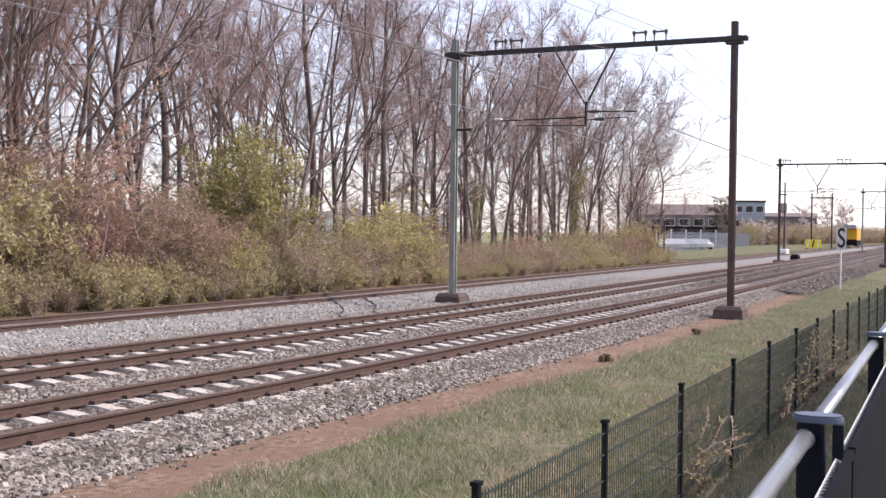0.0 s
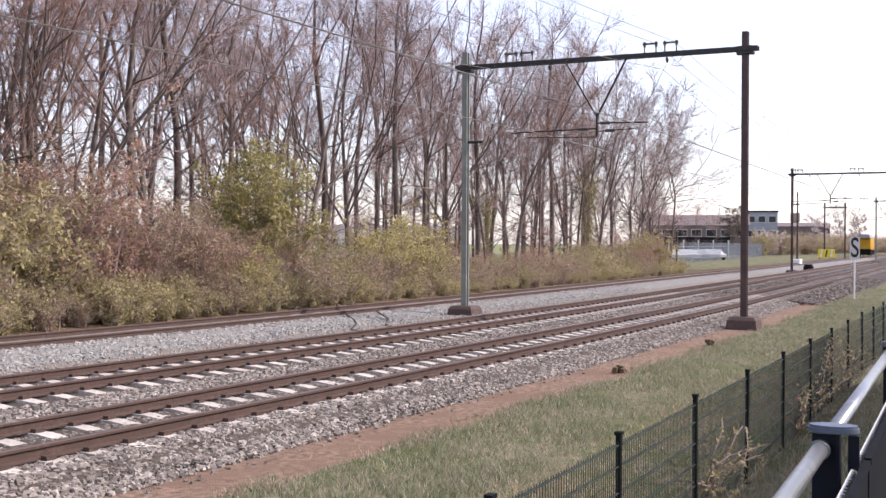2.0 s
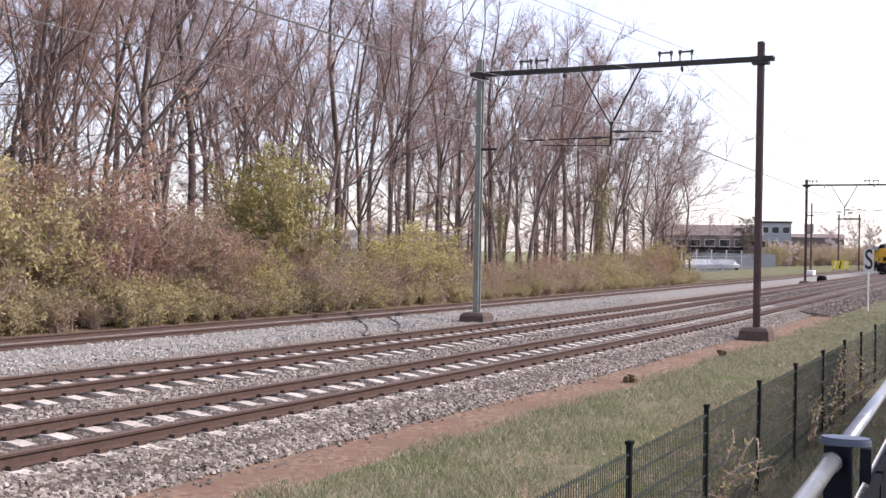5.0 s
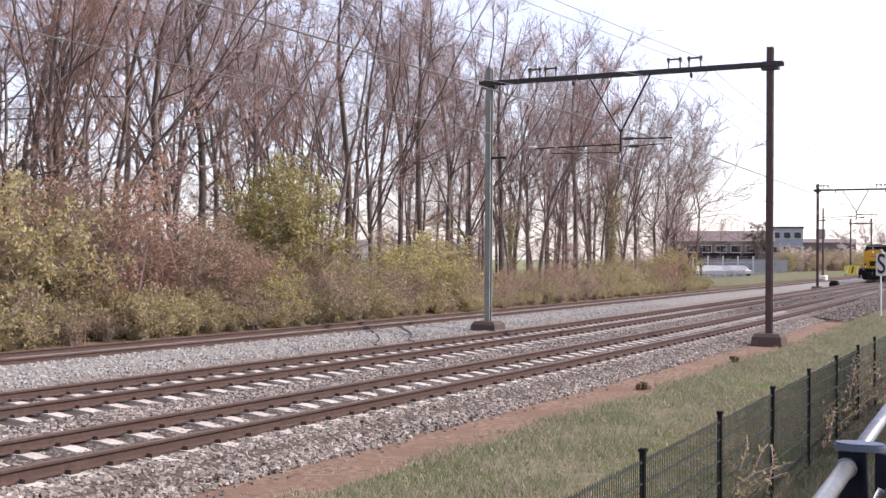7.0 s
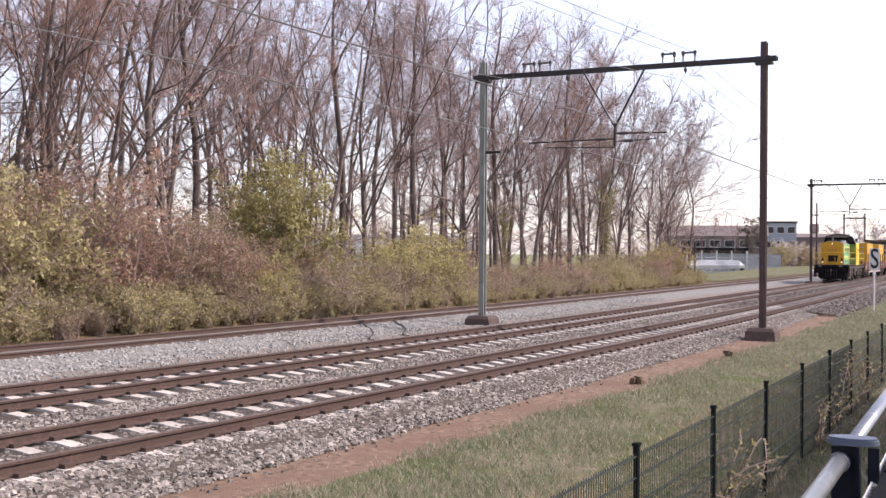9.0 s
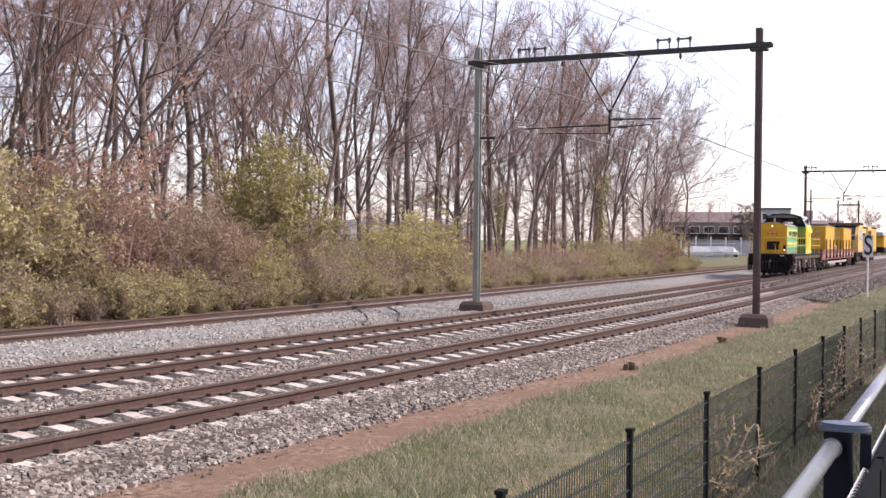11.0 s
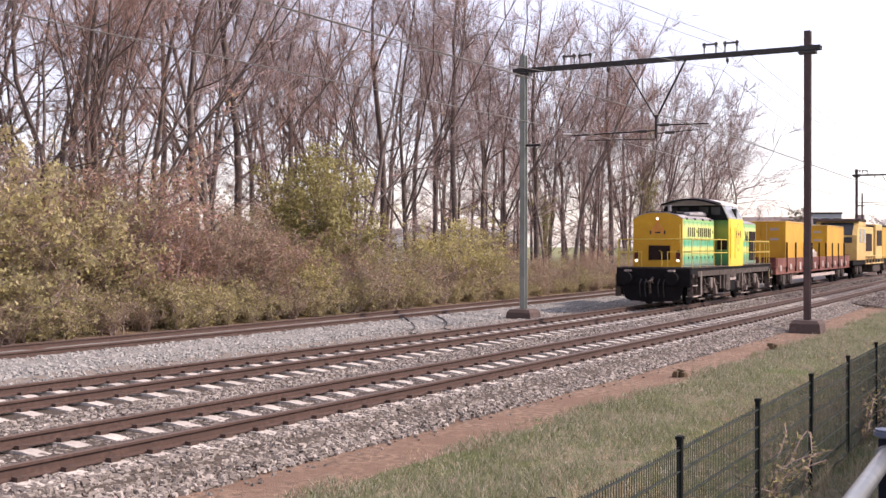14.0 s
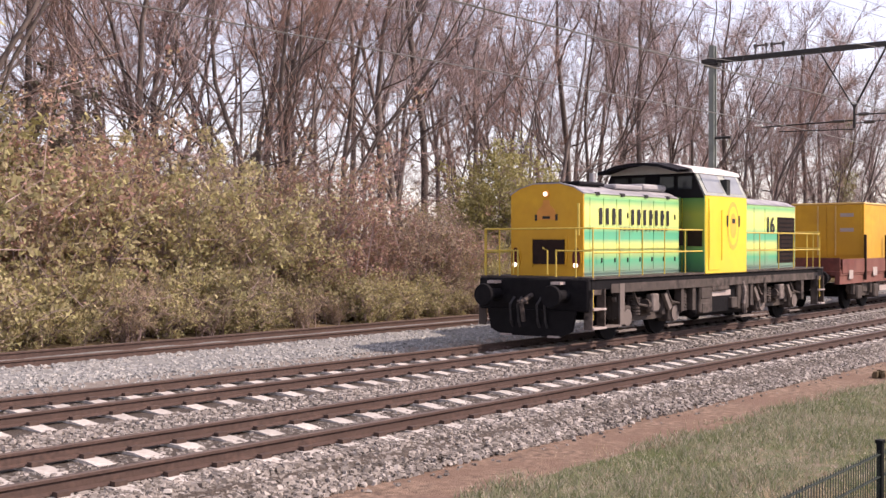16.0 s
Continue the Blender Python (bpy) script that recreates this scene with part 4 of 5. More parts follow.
for nm, lm, seed, kw in (("olive", LEAF_OLIVE, 1, dict(stems=22, reach=2.0, h=4.1, leaf=0.054, per=15, clusters=2, tuft=0.10)), ("brown", LEAF_BROWN, 2, dict(stems=24, reach=2.0, h=3.9, leaf=0.046, per=13, clusters=2, tuft=0.09)),
                         ("red", LEAF_RED, 3, dict(stems=25, reach=2.1, h=4.1, leaf=0.046, per=14, clusters=2, tuft=0.095)), ("yellow", LEAF_YELLOW, 4, dict(stems=22, reach=2.0, h=3.0, leaf=0.056, per=16, clusters=2, tuft=0.10)),
                         ("olive_low", LEAF_OLIVE, 5, dict(stems=18, reach=1.5, h=1.8, leaf=0.052, per=13, side=6, clusters=2, tuft=0.09)), ("brown_low", LEAF_BROWN, 6, dict(stems=22, reach=1.5, h=1.7, leaf=0.044, per=11, side=6, clusters=2, tuft=0.08)),
                         ("hazel", LEAF_HAZEL, 17, dict(stems=36, reach=2.35, h=6.2, leaf=0.062, per=22, bare=0.36, side=10, clusters=2, tuft=0.12)), ("pine", LEAF_PINE, 8, dict(stems=14, reach=2.2, h=6.5, leaf=0.08, per=6)),
                         ("ivy", LEAF_HAZEL, 19, dict(stems=7, reach=1.0, h=11.5, leaf=0.055, per=8, bare=0.2, side=16, clusters=5, tuft=0.16)), ("blossom", LEAF_BLOSSOM, 9, dict(stems=10, reach=2.2, h=4.5, leaf=0.09, per=5, side=6))):
    v, f, st = spray_shrub(seed, **kw)
    BUSH[nm] = (mesh("leaves", v, f, lm), st.done("stems", M_TWIG))
BUSH_LABEL = {"olive": "olive-green budding shrub beside the siding", "brown": "brown half-bare shrub beside the siding", "red": "reddish-brown budding shrub beside the siding", "yellow": "yellow-green shrub in young leaf",
              "olive_low": "low olive-green undergrowth beside the siding", "brown_low": "low brown bramble undergrowth", "hazel": "tall rounded yellow-green shrub in young leaf", "pine": "dark evergreen among the bare trees",
              "ivy": "yellow-green ivy climbing a bare trunk", "blossom": "pale blossoming shrub by the buildings"}


def bush(kind, x, y, s=1.0, z=-0.12, turn=None, group="shrubs beside the siding"):
    b = thing("shrub", pose(*at(x, y, z), 0, 0, x * 97 % 360 if turn is None else turn) @ Matrix.Scale(s, 4), BUSH_LABEL[kind], "shrub", group)
    for nm, me in zip(("foliage", "stem"), BUSH[kind]):
        o = new(nm, me)
        o.parent = b


def shrub_size(x):
    return float(np.interp(x, (9, 21, 24, 27, 32, 38, 46, 62, 75, 95), (1.30, 1.22, 1.12, 0.90, 0.78, 0.64, 0.50, 0.44, 0.62, 0.74)))


rg = random.Random(5)
x = 9.0
while x < 92:
    bush(rg.choice(("olive_low", "brown_low", "olive_low")), x, 22.75 + rg.uniform(-0.15, 0.25), rg.uniform(0.45, 0.8) * (1.0 if x < 44 else 0.7))
    bush(rg.choice(("olive_low", "brown_low")), x + 0.6, 23.4 + rg.uniform(-0.2, 0.3), rg.uniform(0.7, 1.15) * (1.0 if x < 44 else rg.uniform(0.5, 1.0)))
    x += rg.uniform(1.0, 1.4) + max(0, x - 30) * 0.012
x = 9.0
while x < 90:
    kind = rg.choice(("olive", "brown", "red", "olive", "brown")) if x > 24 else rg.choice(("red", "olive", "olive", "brown"))
    if 23 < x < 31:
        kind = rg.choice(("red", "red", "red", "brown"))
    bush(kind, x + rg.uniform(-0.5, 0.5), 24.3 + rg.uniform(-0.4, 0.5), rg.uniform(0.65, 1.2) * shrub_size(x))
    bush(rg.choice(("brown", "olive", "red", "brown")), x + rg.uniform(-0.9, 0.9), 26.2 + rg.uniform(-0.6, 1.2), rg.uniform(0.75, 1.35) * shrub_size(x))
    x += rg.uniform(1.55, 2.1) + max(0, x - 40) * 0.010
bush("hazel", 33.3, 25.0, 1.0)
bush("olive", 35.6, 25.6, 0.8)
bush("yellow", 42.0, 24.0, 1.12)
bush("yellow", 44.9, 24.3, 1.15)
bush("red", 26.0, 23.9, 0.9)
bush("red", 28.4, 23.8, 0.85)
bush("yellow", 31.2, 23.6, 0.75)
bush("yellow", 36.5, 23.4, 0.55)
bush("brown", 22.2, 24.6, 1.22)
bush("olive", 20.2, 24.3, 1.12)
bush("red", 14.2, 24.9, 1.45)
bush("red", 16.2, 25.4, 1.4)
bush("pine", 15.6, 28.0, 1.2)
bush("hazel", 10.6, 27.0, 1.6)
bush("ivy", 80.0, 27.4, 1.0)
bush("ivy", 62.5, 28.5, 0.75)
bush("yellow", 86.0, 24.5, 1.1)
for xx, yy in ((232, 51), (236, 50)):
    bush("blossom", xx, yy - bend(xx)[0], 1.3, 0, group="blossoming shrubs")
for i in range(44):
    xx = 226 + i * 4.2
    bush("brown_low" if i % 4 else "olive_low", xx, 50.5 - i * 0.14 + (i % 3) - bend(xx)[0], 2.5, 0, group="far hedge")
for xx, yy in ((324, 55), (330, 50)):
    bush("blossom", xx, yy - bend(xx)[0], 2.8, 0, group="blossoming shrubs")
for i in range(15):
    bush("brown_low", 28 + i * 6.1, 52 + (i * 7 % 5), 1.9, 0, group="shrubs at the back of the wood")
bush("pine", 219, 54.5 - bend(219)[0], 1.7, 0, group="far hedge")


def grass(name, count, region, hmin, hmax, material, label, seed, w=0.006):
    rgn = np.random.RandomState(seed)
    v, f = [], []
    while len(f) < count:
        x = region[0] + (region[1] - region[0]) * rgn.rand() ** 1.6
        y = region[2] + (region[3] - region[2]) * rgn.rand()
        tuft = noise.noise((x * 0.55, y * 0.9, seed)) + 0.7 * noise.noise((x * 1.9, y * 2.6, seed + 5))
        if tuft < -0.72 + 0.4 * rgn.rand():
            continue
        if y > 7.5 and tuft < (y - 7.5) * 0.9 - 0.1:
            continue
        tall = 0.8 + 0.75 * max(-0.4, min(0.8, tuft))
        zz = np.interp(y, [p[0] for p in PROFILE[2:11]], [p[1] for p in PROFILE[2:11]])
        for _ in range(3):
            a, hh = rgn.rand() * 6.28, tall * (hmin + (hmax - hmin) * rgn.rand())
            bx, by = x + rgn.randn() * 0.03, y + rgn.randn() * 0.03
            c = at(bx, by, zz - 0.01)
            dx, dy = math.cos(a) * w, math.sin(a) * w
            lx, ly = rgn.randn() * hh * 0.5, rgn.randn() * hh * 0.5
            o = len(v)
            v += [(c[0] - dx, c[1] - dy, c[2]), (c[0] + dx, c[1] + dy, c[2]), (c[0] + lx, c[1] + ly, c[2] + hh)]
            f.append((o, o + 1, o + 2))
    return tagged(new(name, mesh(name, v, f, material)), label, "grass", kind="stuff")


grass("grass", 110000, (5, 75, 3.0, 7.8), 0.03, 0.12, BLADE, "short green and straw-coloured verge grass", 21, 0.008)
grass("grass_tufts", 30000, (5, 60, 5.4, 7.65), 0.06, 0.17, BLADE, "longer green tufts along the edge of the path", 26, 0.007)
grass("grass", 26000, (4, 40, 0.4, 3.4), 0.05, 0.22, BLADE, "rough grass on the bank below the railing", 22, 0.007)
grass("dry_stalks", 15000, (6, 40, 2.0, 5.4), 0.04, 0.26, M_STRAW, "dry straw-coloured stalks along the fence", 23, 0.005)
grass("dry_stalks", 12000, (5, 60, 4.0, 8.0), 0.02, 0.09, M_STRAW, "dead straw lying through the verge grass", 27, 0.006)


# brambles climbing through the fence
def bramble(x, y, z, h, seed):
    rgb = random.Random(seed)
    g = Geo()
    v, f = [], []
    for _ in range(16):
        p = Vector((rgb.gauss(0, 0.18), rgb.gauss(0, 0.10), 0))
        d = Vector((rgb.gauss(0, 0.35), rgb.gauss(0, 0.25), 1)).normalized()
        for s in range(7):
            q = p + d * h / 6
            g.tube(p, q, 0.006, n=3, caps=False)
            for _ in range(3):
                a, b = Vector([rgb.gauss(0, 1) for _ in range(3)]).normalized(), Vector([rgb.gauss(0, 1) for _ in range(3)]).normalized()
                c = p.lerp(q, rgb.random()) + a * 0.03
                o = len(v)
                v += [tuple(c - a * 0.03), tuple(c + b * 0.018), tuple(c + a * 0.03), tuple(c - b * 0.018)]
                f.append((o, o + 1, o + 2, o + 3))
            d = (d + Vector((rgb.gauss(0, 0.25), rgb.gauss(0, 0.2), -0.16))).normalized()
            p = q
    b = thing("bramble", pose(x, y, z), "straggling bramble growing through the mesh fence", "shrub", "brambles on the fence")
    tagged(part("stem", g, M_TWIG, b), kind="stuff")
    part("foliage", mesh("foliage", v, f, LEAF_OLIVE), None, b)


for i, (a, h) in enumerate(((4.1, 1.2), (4.9, 1.15), (3.5, 0.75), (1.25, 0.95), (5.6, 0.9))):
    p = F0 + FD * a
    bramble(p.x, p.y + 0.05, -0.5, h, 60 + i)


# ---- far buildings, car park ----
def building(name, x, y, turn, w, d, h, wall, roof, label, floors, cols, pitched=0.0, glass=None):
    b = thing(name, pose(x, y, 0, 0, 0, turn), label, "building")
    part("wall", Geo().box(-w / 2, w / 2, -d / 2, d / 2, 0, h), wall, b)
    g = Geo()
    if pitched:
        g.prism([(-d / 2 - 0.4, h), (d / 2 + 0.4, h), (0, h + pitched)], -w / 2 - 0.3, w / 2 + 0.3, "x")
    else:
        g.box(-w / 2 - 0.2, w / 2 + 0.2, -d / 2 - 0.2, d / 2 + 0.2, h, h + 0.35)
    part("roof", g, roof, b)
    for i in range(floors):
        for k in range(cols):
            cx, cz = -w / 2 + w * (k + 0.5) / cols, h * (i + 0.5) / floors
            o = part("window", Geo().box(cx - w / cols * 0.33, cx + w / cols * 0.33, -d / 2 - 0.06, -d / 2 + 0.02, cz - 0.65, cz + 0.65), glass or M_GLASS, b)
            part("frame", Geo().box(cx - w / cols * 0.36, cx + w / cols * 0.36, -d / 2 - 0.03, -d / 2 + 0.015, cz - 0.75, cz + 0.75), M_WHITE, o)
    return b


building("brick_house", 231, 64.5, -75, 20, 10, 6.0, M_BRICK, M_ROOFTILE, "brown brick building with a tiled roof", 2, 7, 2.2)
building("office_block", 258, 57.6, -76, 6.6, 7, 9.3, M_BLUEGREY, M_IRON, "blue-grey flat-roofed office block", 3, 3)
building("warehouse", 345, 70, -78, 24, 14, 7.5, M_BRICK, M_ROOFTILE, "distant brown warehouse with a low roof", 1, 6, 1.2)
building("church_tower", 420, 82, -78, 2.6, 2.6, 10.5, M_BRICK, M_ROOFTILE, "distant square tower above the roofs", 2, 1, 3.0)
building("white_hall", 120, 78, -55, 30, 12, 4.0, M_WHITE, M_WHITE, "long low white hall behind the wood", 1, 8)


def bike_shelter():
    b = thing("car_shelter", pose(189, 55.0, 0, 0, 0, -74), "open shelter with a flat dark roof on white posts", "shelter")
    part("roof", Geo().box(-7.5, 7.5, -1.6, 1.6, 2.95, 3.45, 0.05), M_ROOFDARK, b)
    part("back_panel", Geo().box(-7.3, 7.3, 1.35, 1.45, 0.1, 2.9), M_GLASS, b, "dark glass back wall")
    for i in range(7):
        part("post", Geo().box(-7.2 + i * 2.4 - 0.12, -7.2 + i * 2.4 + 0.12, -1.45, -1.25, 0, 2.95), M_WHITE, b)


bike_shelter()


def car(x, y, turn, paint):
    b = thing("parked_car", pose(x, y, 0.1, 0, 0, turn), "parked car behind the grey fence", "car", "parked cars")
    body = [(-2.1, 0.35), (2.1, 0.35), (2.15, 0.75), (1.3, 0.92), (0.7, 1.42), (-1.1, 1.45), (-1.9, 0.98), (-2.15, 0.85)]
    part("body", Geo().prism(body, -0.85, 0.85, "y"), paint, b)
    part("window", Geo().prism([(1.15, 0.95), (0.65, 1.36), (-1.05, 1.38), (-1.6, 0.98)], -0.865, 0.865, "y"), M_GLASS, b)
    for wx in (-1.3, 1.35):
        for wy in (-0.8, 0.8):
            w = part("wheel", Geo().tube((wx, wy - 0.1, 0.33), (wx, wy + 0.1, 0.33), 0.33, n=14), M_TYRE, b)
            part("rim", Geo().tube((wx, wy - 0.11, 0.33), (wx, wy + 0.11, 0.33), 0.2, n=10), M_GALV, w)


for i in range(6):
    car(149.5 + i * 1.9, 45.2 - i * 0.62, 222 + (i * 37 % 9), M_CARS[(0, 2, 0, 1, 0, 2)[i]])


def palisade():
    b = thing("palisade_fence", pose(0, 0, 0), "grey steel palisade fence round the car park", "fence")
    p0, p1 = Vector((121, 36.2)), Vector((214, 47.6))
    n = 280
    pale = Geo().box(-0.03, 0.03, -0.012, 0.012, 0, 2.25).box(-0.02, 0.02, -0.01, 0.01, 2.25, 2.4).done("pale", M_PALISADE)
    for i in range(n):
        p = p0.lerp(p1, i / (n - 1))
        o = new("pale", pale)
        o.parent, o.matrix_basis = b, pose(p.x, p.y, 0.05, 0, 0, 10)
    for z in (0.5, 1.9):
        part("rail", Geo().box(0, (p1 - p0).length, 0.012, 0.06, z - 0.03, z + 0.03), M_PALISADE, b).matrix_basis = pose(p0.x, p0.y, 0.05, 0, 0, math.degrees(math.atan2(11.4, 93)))
    for i in range(2):
        p = p0 + Vector((-1.2 + i * 1.0, -0.6 + i * 0.3))
        part("gate_post", Geo().box(-0.09, 0.09, -0.09, 0.09, -0.1, 3.6), M_IRON, b).matrix_basis = pose(p.x, p.y, 0)


palisade()


# ---- the train ----
def wheelset(parent, x, r=0.5):
    for s in (-0.75, 0.75):
        w = part("wheel", Geo().tube((x, s - 0.065, r), (x, s + 0.065, r), r, n=28), M_BLACK, parent)
        part("hub", Geo().tube((x, s * 1.1 - 0.05, r), (x, s * 1.1 + 0.05, r), r * 0.42, n=16), M_BLACK, w)
    part("axle", Geo().tube((x, -0.75, r), (x, 0.75, r), 0.09, n=10), M_BLACK, parent)


def bogie(parent, xc, base, r, label):
    g = Geo()
    for s in (-1, 1):
        y = s * 1.02
        g.prism([(xc - base / 2 - 0.55, 0.62), (xc - base / 2 - 0.2, 0.42), (xc - 0.5, 0.40), (xc + 0.5, 0.40), (xc + base / 2 + 0.2, 0.42), (xc + base / 2 + 0.55, 0.62), (xc + base / 2 + 0.5, 0.82), (xc - base / 2 - 0.5, 0.82)], y - 0.06, y + 0.06, "y")
        for d in (-base / 2, base / 2):
            g.box(xc + d - 0.24, xc + d + 0.24, y - 0.17 + s * 0.07, y + 0.17 + s * 0.07, 0.32, 0.78, 0.04)
            g.tube((xc + d - 0.42, y + s * 0.1, 0.5), (xc + d - 0.42, y + s * 0.1, 1.0), 0.11, n=10)
            g.tube((xc + d + 0.42, y + s * 0.1, 0.5), (xc + d + 0.42, y + s * 0.1, 1.0), 0.11, n=10)
        g.box(xc - 0.3, xc + 0.3, y - 0.12, y + 0.16, 0.5, 0.95, 0.04)
    g.box(xc - 0.25, xc + 0.25, -1.05, 1.05, 0.55, 0.8)
    b = part("bogie", g, M_BOGIE, parent, label)
    for d in (-base / 2, base / 2):
        wheelset(b, xc + d, r)


def buffers(parent, x, s):
    for y in (-0.875, 0.875):
        g = Geo().tube((x, y, 1.06), (x + s * 0.35, y, 1.06), 0.13, n=14).tube((x + s * 0.3, y, 1.06), (x + s * 0.55, y, 1.06), 0.09, n=12)
        b = part("buffer", g, M_BLACK, parent)
        part("buffer_head", Geo().tube((x + s * 0.55, y, 1.06), (x + s * 0.61, y, 1.06), 0.25, 0.23, n=20), M_BLACK, b)


def bars(parent, x0, x1, y, z, h, word_gaps, label):
    """Plain letter-sized bars for a painted company name."""
    n = len(word_gaps)
    for i, on in enumerate(word_gaps):
        if on:
            a = x0 + (x1 - x0) * i / n
            g = Geo().box(a, a + (x1 - x0) / n * 0.40, y - 0.004, y, z, z + h)
            part("lettering", g, M_INK, parent, label)


def hood(x0, x1, w, z0, z1, rise, skin, top, parent, nm):
    """A bonnet with a shallow gabled, chamfered roof."""
    side = Geo()
    for s in (-1, 1):
        side.box(x0 + 0.02, x1, min(s * w, s * (w - 0.04)), max(s * w, s * (w - 0.04)), z0, z1)
    part(nm, side, skin, parent)
    part("bonnet_roof", Geo().prism([(-w - 0.02, z1), (w + 0.02, z1), (w - 0.25, z1 + rise * 0.6), (0.35, z1 + rise), (-0.35, z1 + rise), (-w + 0.25, z1 + rise * 0.6)], x0 + 0.03, x1, "x"), top, parent)


def locomotive():
    L = thing("diesel_locomotive", pose(0, 0, 0), "yellow and green four-axle diesel locomotive with lit headlamps", "locomotive")
    W, ZF = 0.95, 1.46
    hood(0, 4.45, W, ZF, 3.27, 0.22, M_GREENBAND, M_HOODTOP, L, "front_bonnet")
    part("bonnet_front", Geo().prism([(-W, ZF), (W, ZF), (W, 3.27), (W - 0.25, 3.40), (0.35, 3.49), (-0.35, 3.49), (-W + 0.25, 3.40), (-W, 3.27)], -0.02, 0.03, "x"), M_YEL, L, "yellow bonnet end with its shade in the colour")
    edge = [(-W - 0.02, 3.26), (-W + 0.25, 3.405), (-0.35, 3.495), (0.35, 3.495), (W - 0.25, 3.405), (W + 0.02, 3.26)]
    part("bonnet_lip", Geo().prism([(y, z + 0.022) for y, z in edge] + [(y, z - 0.004) for y, z in edge[::-1]], -0.035, 0.05, "x"), M_HOODTOP, L)
    part("radiator_grille", Geo().box(-0.05, -0.015, -0.62, 0.20, 1.72, 2.26), M_GRILLE, L, "dark recessed grille").matrix_basis = pose(0, 0.14, 0)
    part("grille_frame", Geo().box(-0.04, -0.015, -0.56, 0.42, 2.28, 2.33).box(-0.04, -0.015, -0.56, -0.50, 1.66, 2.28).box(-0.04, -0.015, 0.36, 0.42, 1.66, 2.28), M_YEL, L)
    part("lamp_ring", Geo().tube((-0.05, 0, 3.27), (-0.015, 0, 3.27), 0.085, n=18), M_LOGO, L)
    part("top_lamp", Geo().tube((-0.08, 0, 3.27), (-0.03, 0, 3.27), 0.048, n=16), M_LAMP, L)
    part("logo_mark", Geo().prism([(-0.30, 2.70), (0.30, 2.70), (0.22, 2.92), (0.10, 3.02), (0.08, 3.14), (-0.08, 3.14), (-0.10, 3.02), (-0.22, 2.92)], -0.026, -0.02, "x"), M_LOGO, L, "orange emblem")
    for y in (-0.30, -0.10, 0.24):
        part("logo_bar", Geo().box(-0.032, -0.026, y, y + (0.06 if y != -0.10 else 0.2), 2.68 if y != -0.10 else 2.72, 2.82 if y != -0.10 else 2.78), M_INK, L)
    for s in (-1, 1):
        y0 = s * 0.80
        lens = [(y0 + 0.095 * math.cos(t), 1.86 + 0.22 * math.sin(t)) for t in (2 * math.pi * i / 20 for i in range(20))]
        h = part("lamp_box", Geo().prism(lens, -0.075, -0.015, "x"), M_REDLENS, L, "dark red oval lamp housing")
        part("lamp_rim", Geo().prism([(y0 + (y - y0) * 1.28, 1.86 + (z - 1.86) * 1.14) for y, z in lens], -0.05, -0.012, "x"), M_YEL, h)
        part("headlamp", Geo().tube((-0.11, y0, 1.70), (-0.07, y0, 1.70), 0.05, n=16), M_LAMP, h, "lit headlamp")
    # doors of the bonnets, with seams and latches
    for x in steps(0.25, 4.3, 0.58)[:-1]:
        part("bonnet_door", Geo().box(x, x + 0.54, -W - 0.012, -W + 0.002, ZF + 0.10, 3.18, 0.004), M_GREENBAND, L)
        part("latch", Geo().box(x + 0.46, x + 0.50, -W - 0.03, -W - 0.012, 2.75, 2.87).box(x + 0.46, x + 0.50, -W - 0.03, -W - 0.012, 1.75, 1.85), M_INK, L)
    for x in (0.5, 1.6, 2.7, 3.8):
        part("roof_bracket", Geo().box(x, x + 0.14, -W - 0.03, -W + 0.05, 3.24, 3.31), M_INK, L)
    part("roof_hatch", Geo().box(0.4, 1.5, -0.6, 0.6, 3.47, 3.56, 0.03), M_ROOFDARK, L)
    part("roof_hatch", Geo().box(1.7, 3.0, -0.75, -0.1, 3.42, 3.54, 0.03), M_HOODTOP, L)
    part("exhaust", Geo().tube((2.35, 0.25, 3.45), (2.35, 0.25, 3.85), 0.07, n=10), M_HOODTOP, L)
    part("vent_cowl", Geo().box(3.1, 4.3, -0.7, 0.7, 3.44, 3.60, 0.05), M_HOODTOP, L)
    bars(L, 0.62, 4.05, -W - 0.030, 2.60, 0.36, (3, 2, 1, 1, 0, 2, 3, 3, 2, 1, 2, 3), "dark painted company lettering as plain bars")
    bars(L, 1.5, 3.9, -W - 0.030, 2.47, 0.07, (1, 2, 1, 1, 2, 1, 1, 2, 1, 2, 1, 1), "small dark lettering as plain bars")
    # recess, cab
    part("recess", Geo().box(4.45, 4.95, -W + 0.12, W - 0.12, ZF, 3.32), M_GREENSHADE, L, "recess before the cab, its shade painted dark green")
    for s in (-1, 1):
        # plates that colour the cab's front face as shaded
        part("cab_front_panel", Geo().box(4.825, 4.86, min(s * 0.86, s * 1.455), max(s * 0.86, s * 1.455), ZF, 3.35), M_GREENSHADE, L, "cab front panel, its shade painted dark green")
        part("cab_front_opening", Geo().box(4.815, 4.83, min(s * 1.0, s * 1.40), max(s * 1.0, s * 1.40), 2.10, 2.52), M_GRILLE, L)
    part("recess_box", Geo().box(4.47, 4.93, -W + 0.06, -W + 0.13, 2.12, 2.55), M_GRILLE, L)
    CW = 1.47
    part("cab_body", Geo().box(4.85, 7.30, -CW, CW, ZF - 0.05, 3.36, 0.02), M_YELCAB, L, "bright yellow cab side")
    part("cab_upper", Geo().prism([(-CW, 3.36), (CW, 3.36), (1.16, 3.98), (-1.16, 3.98)], 4.85, 7.30, "x"), M_CABBAND, L, "grey-green sloping cab sides")
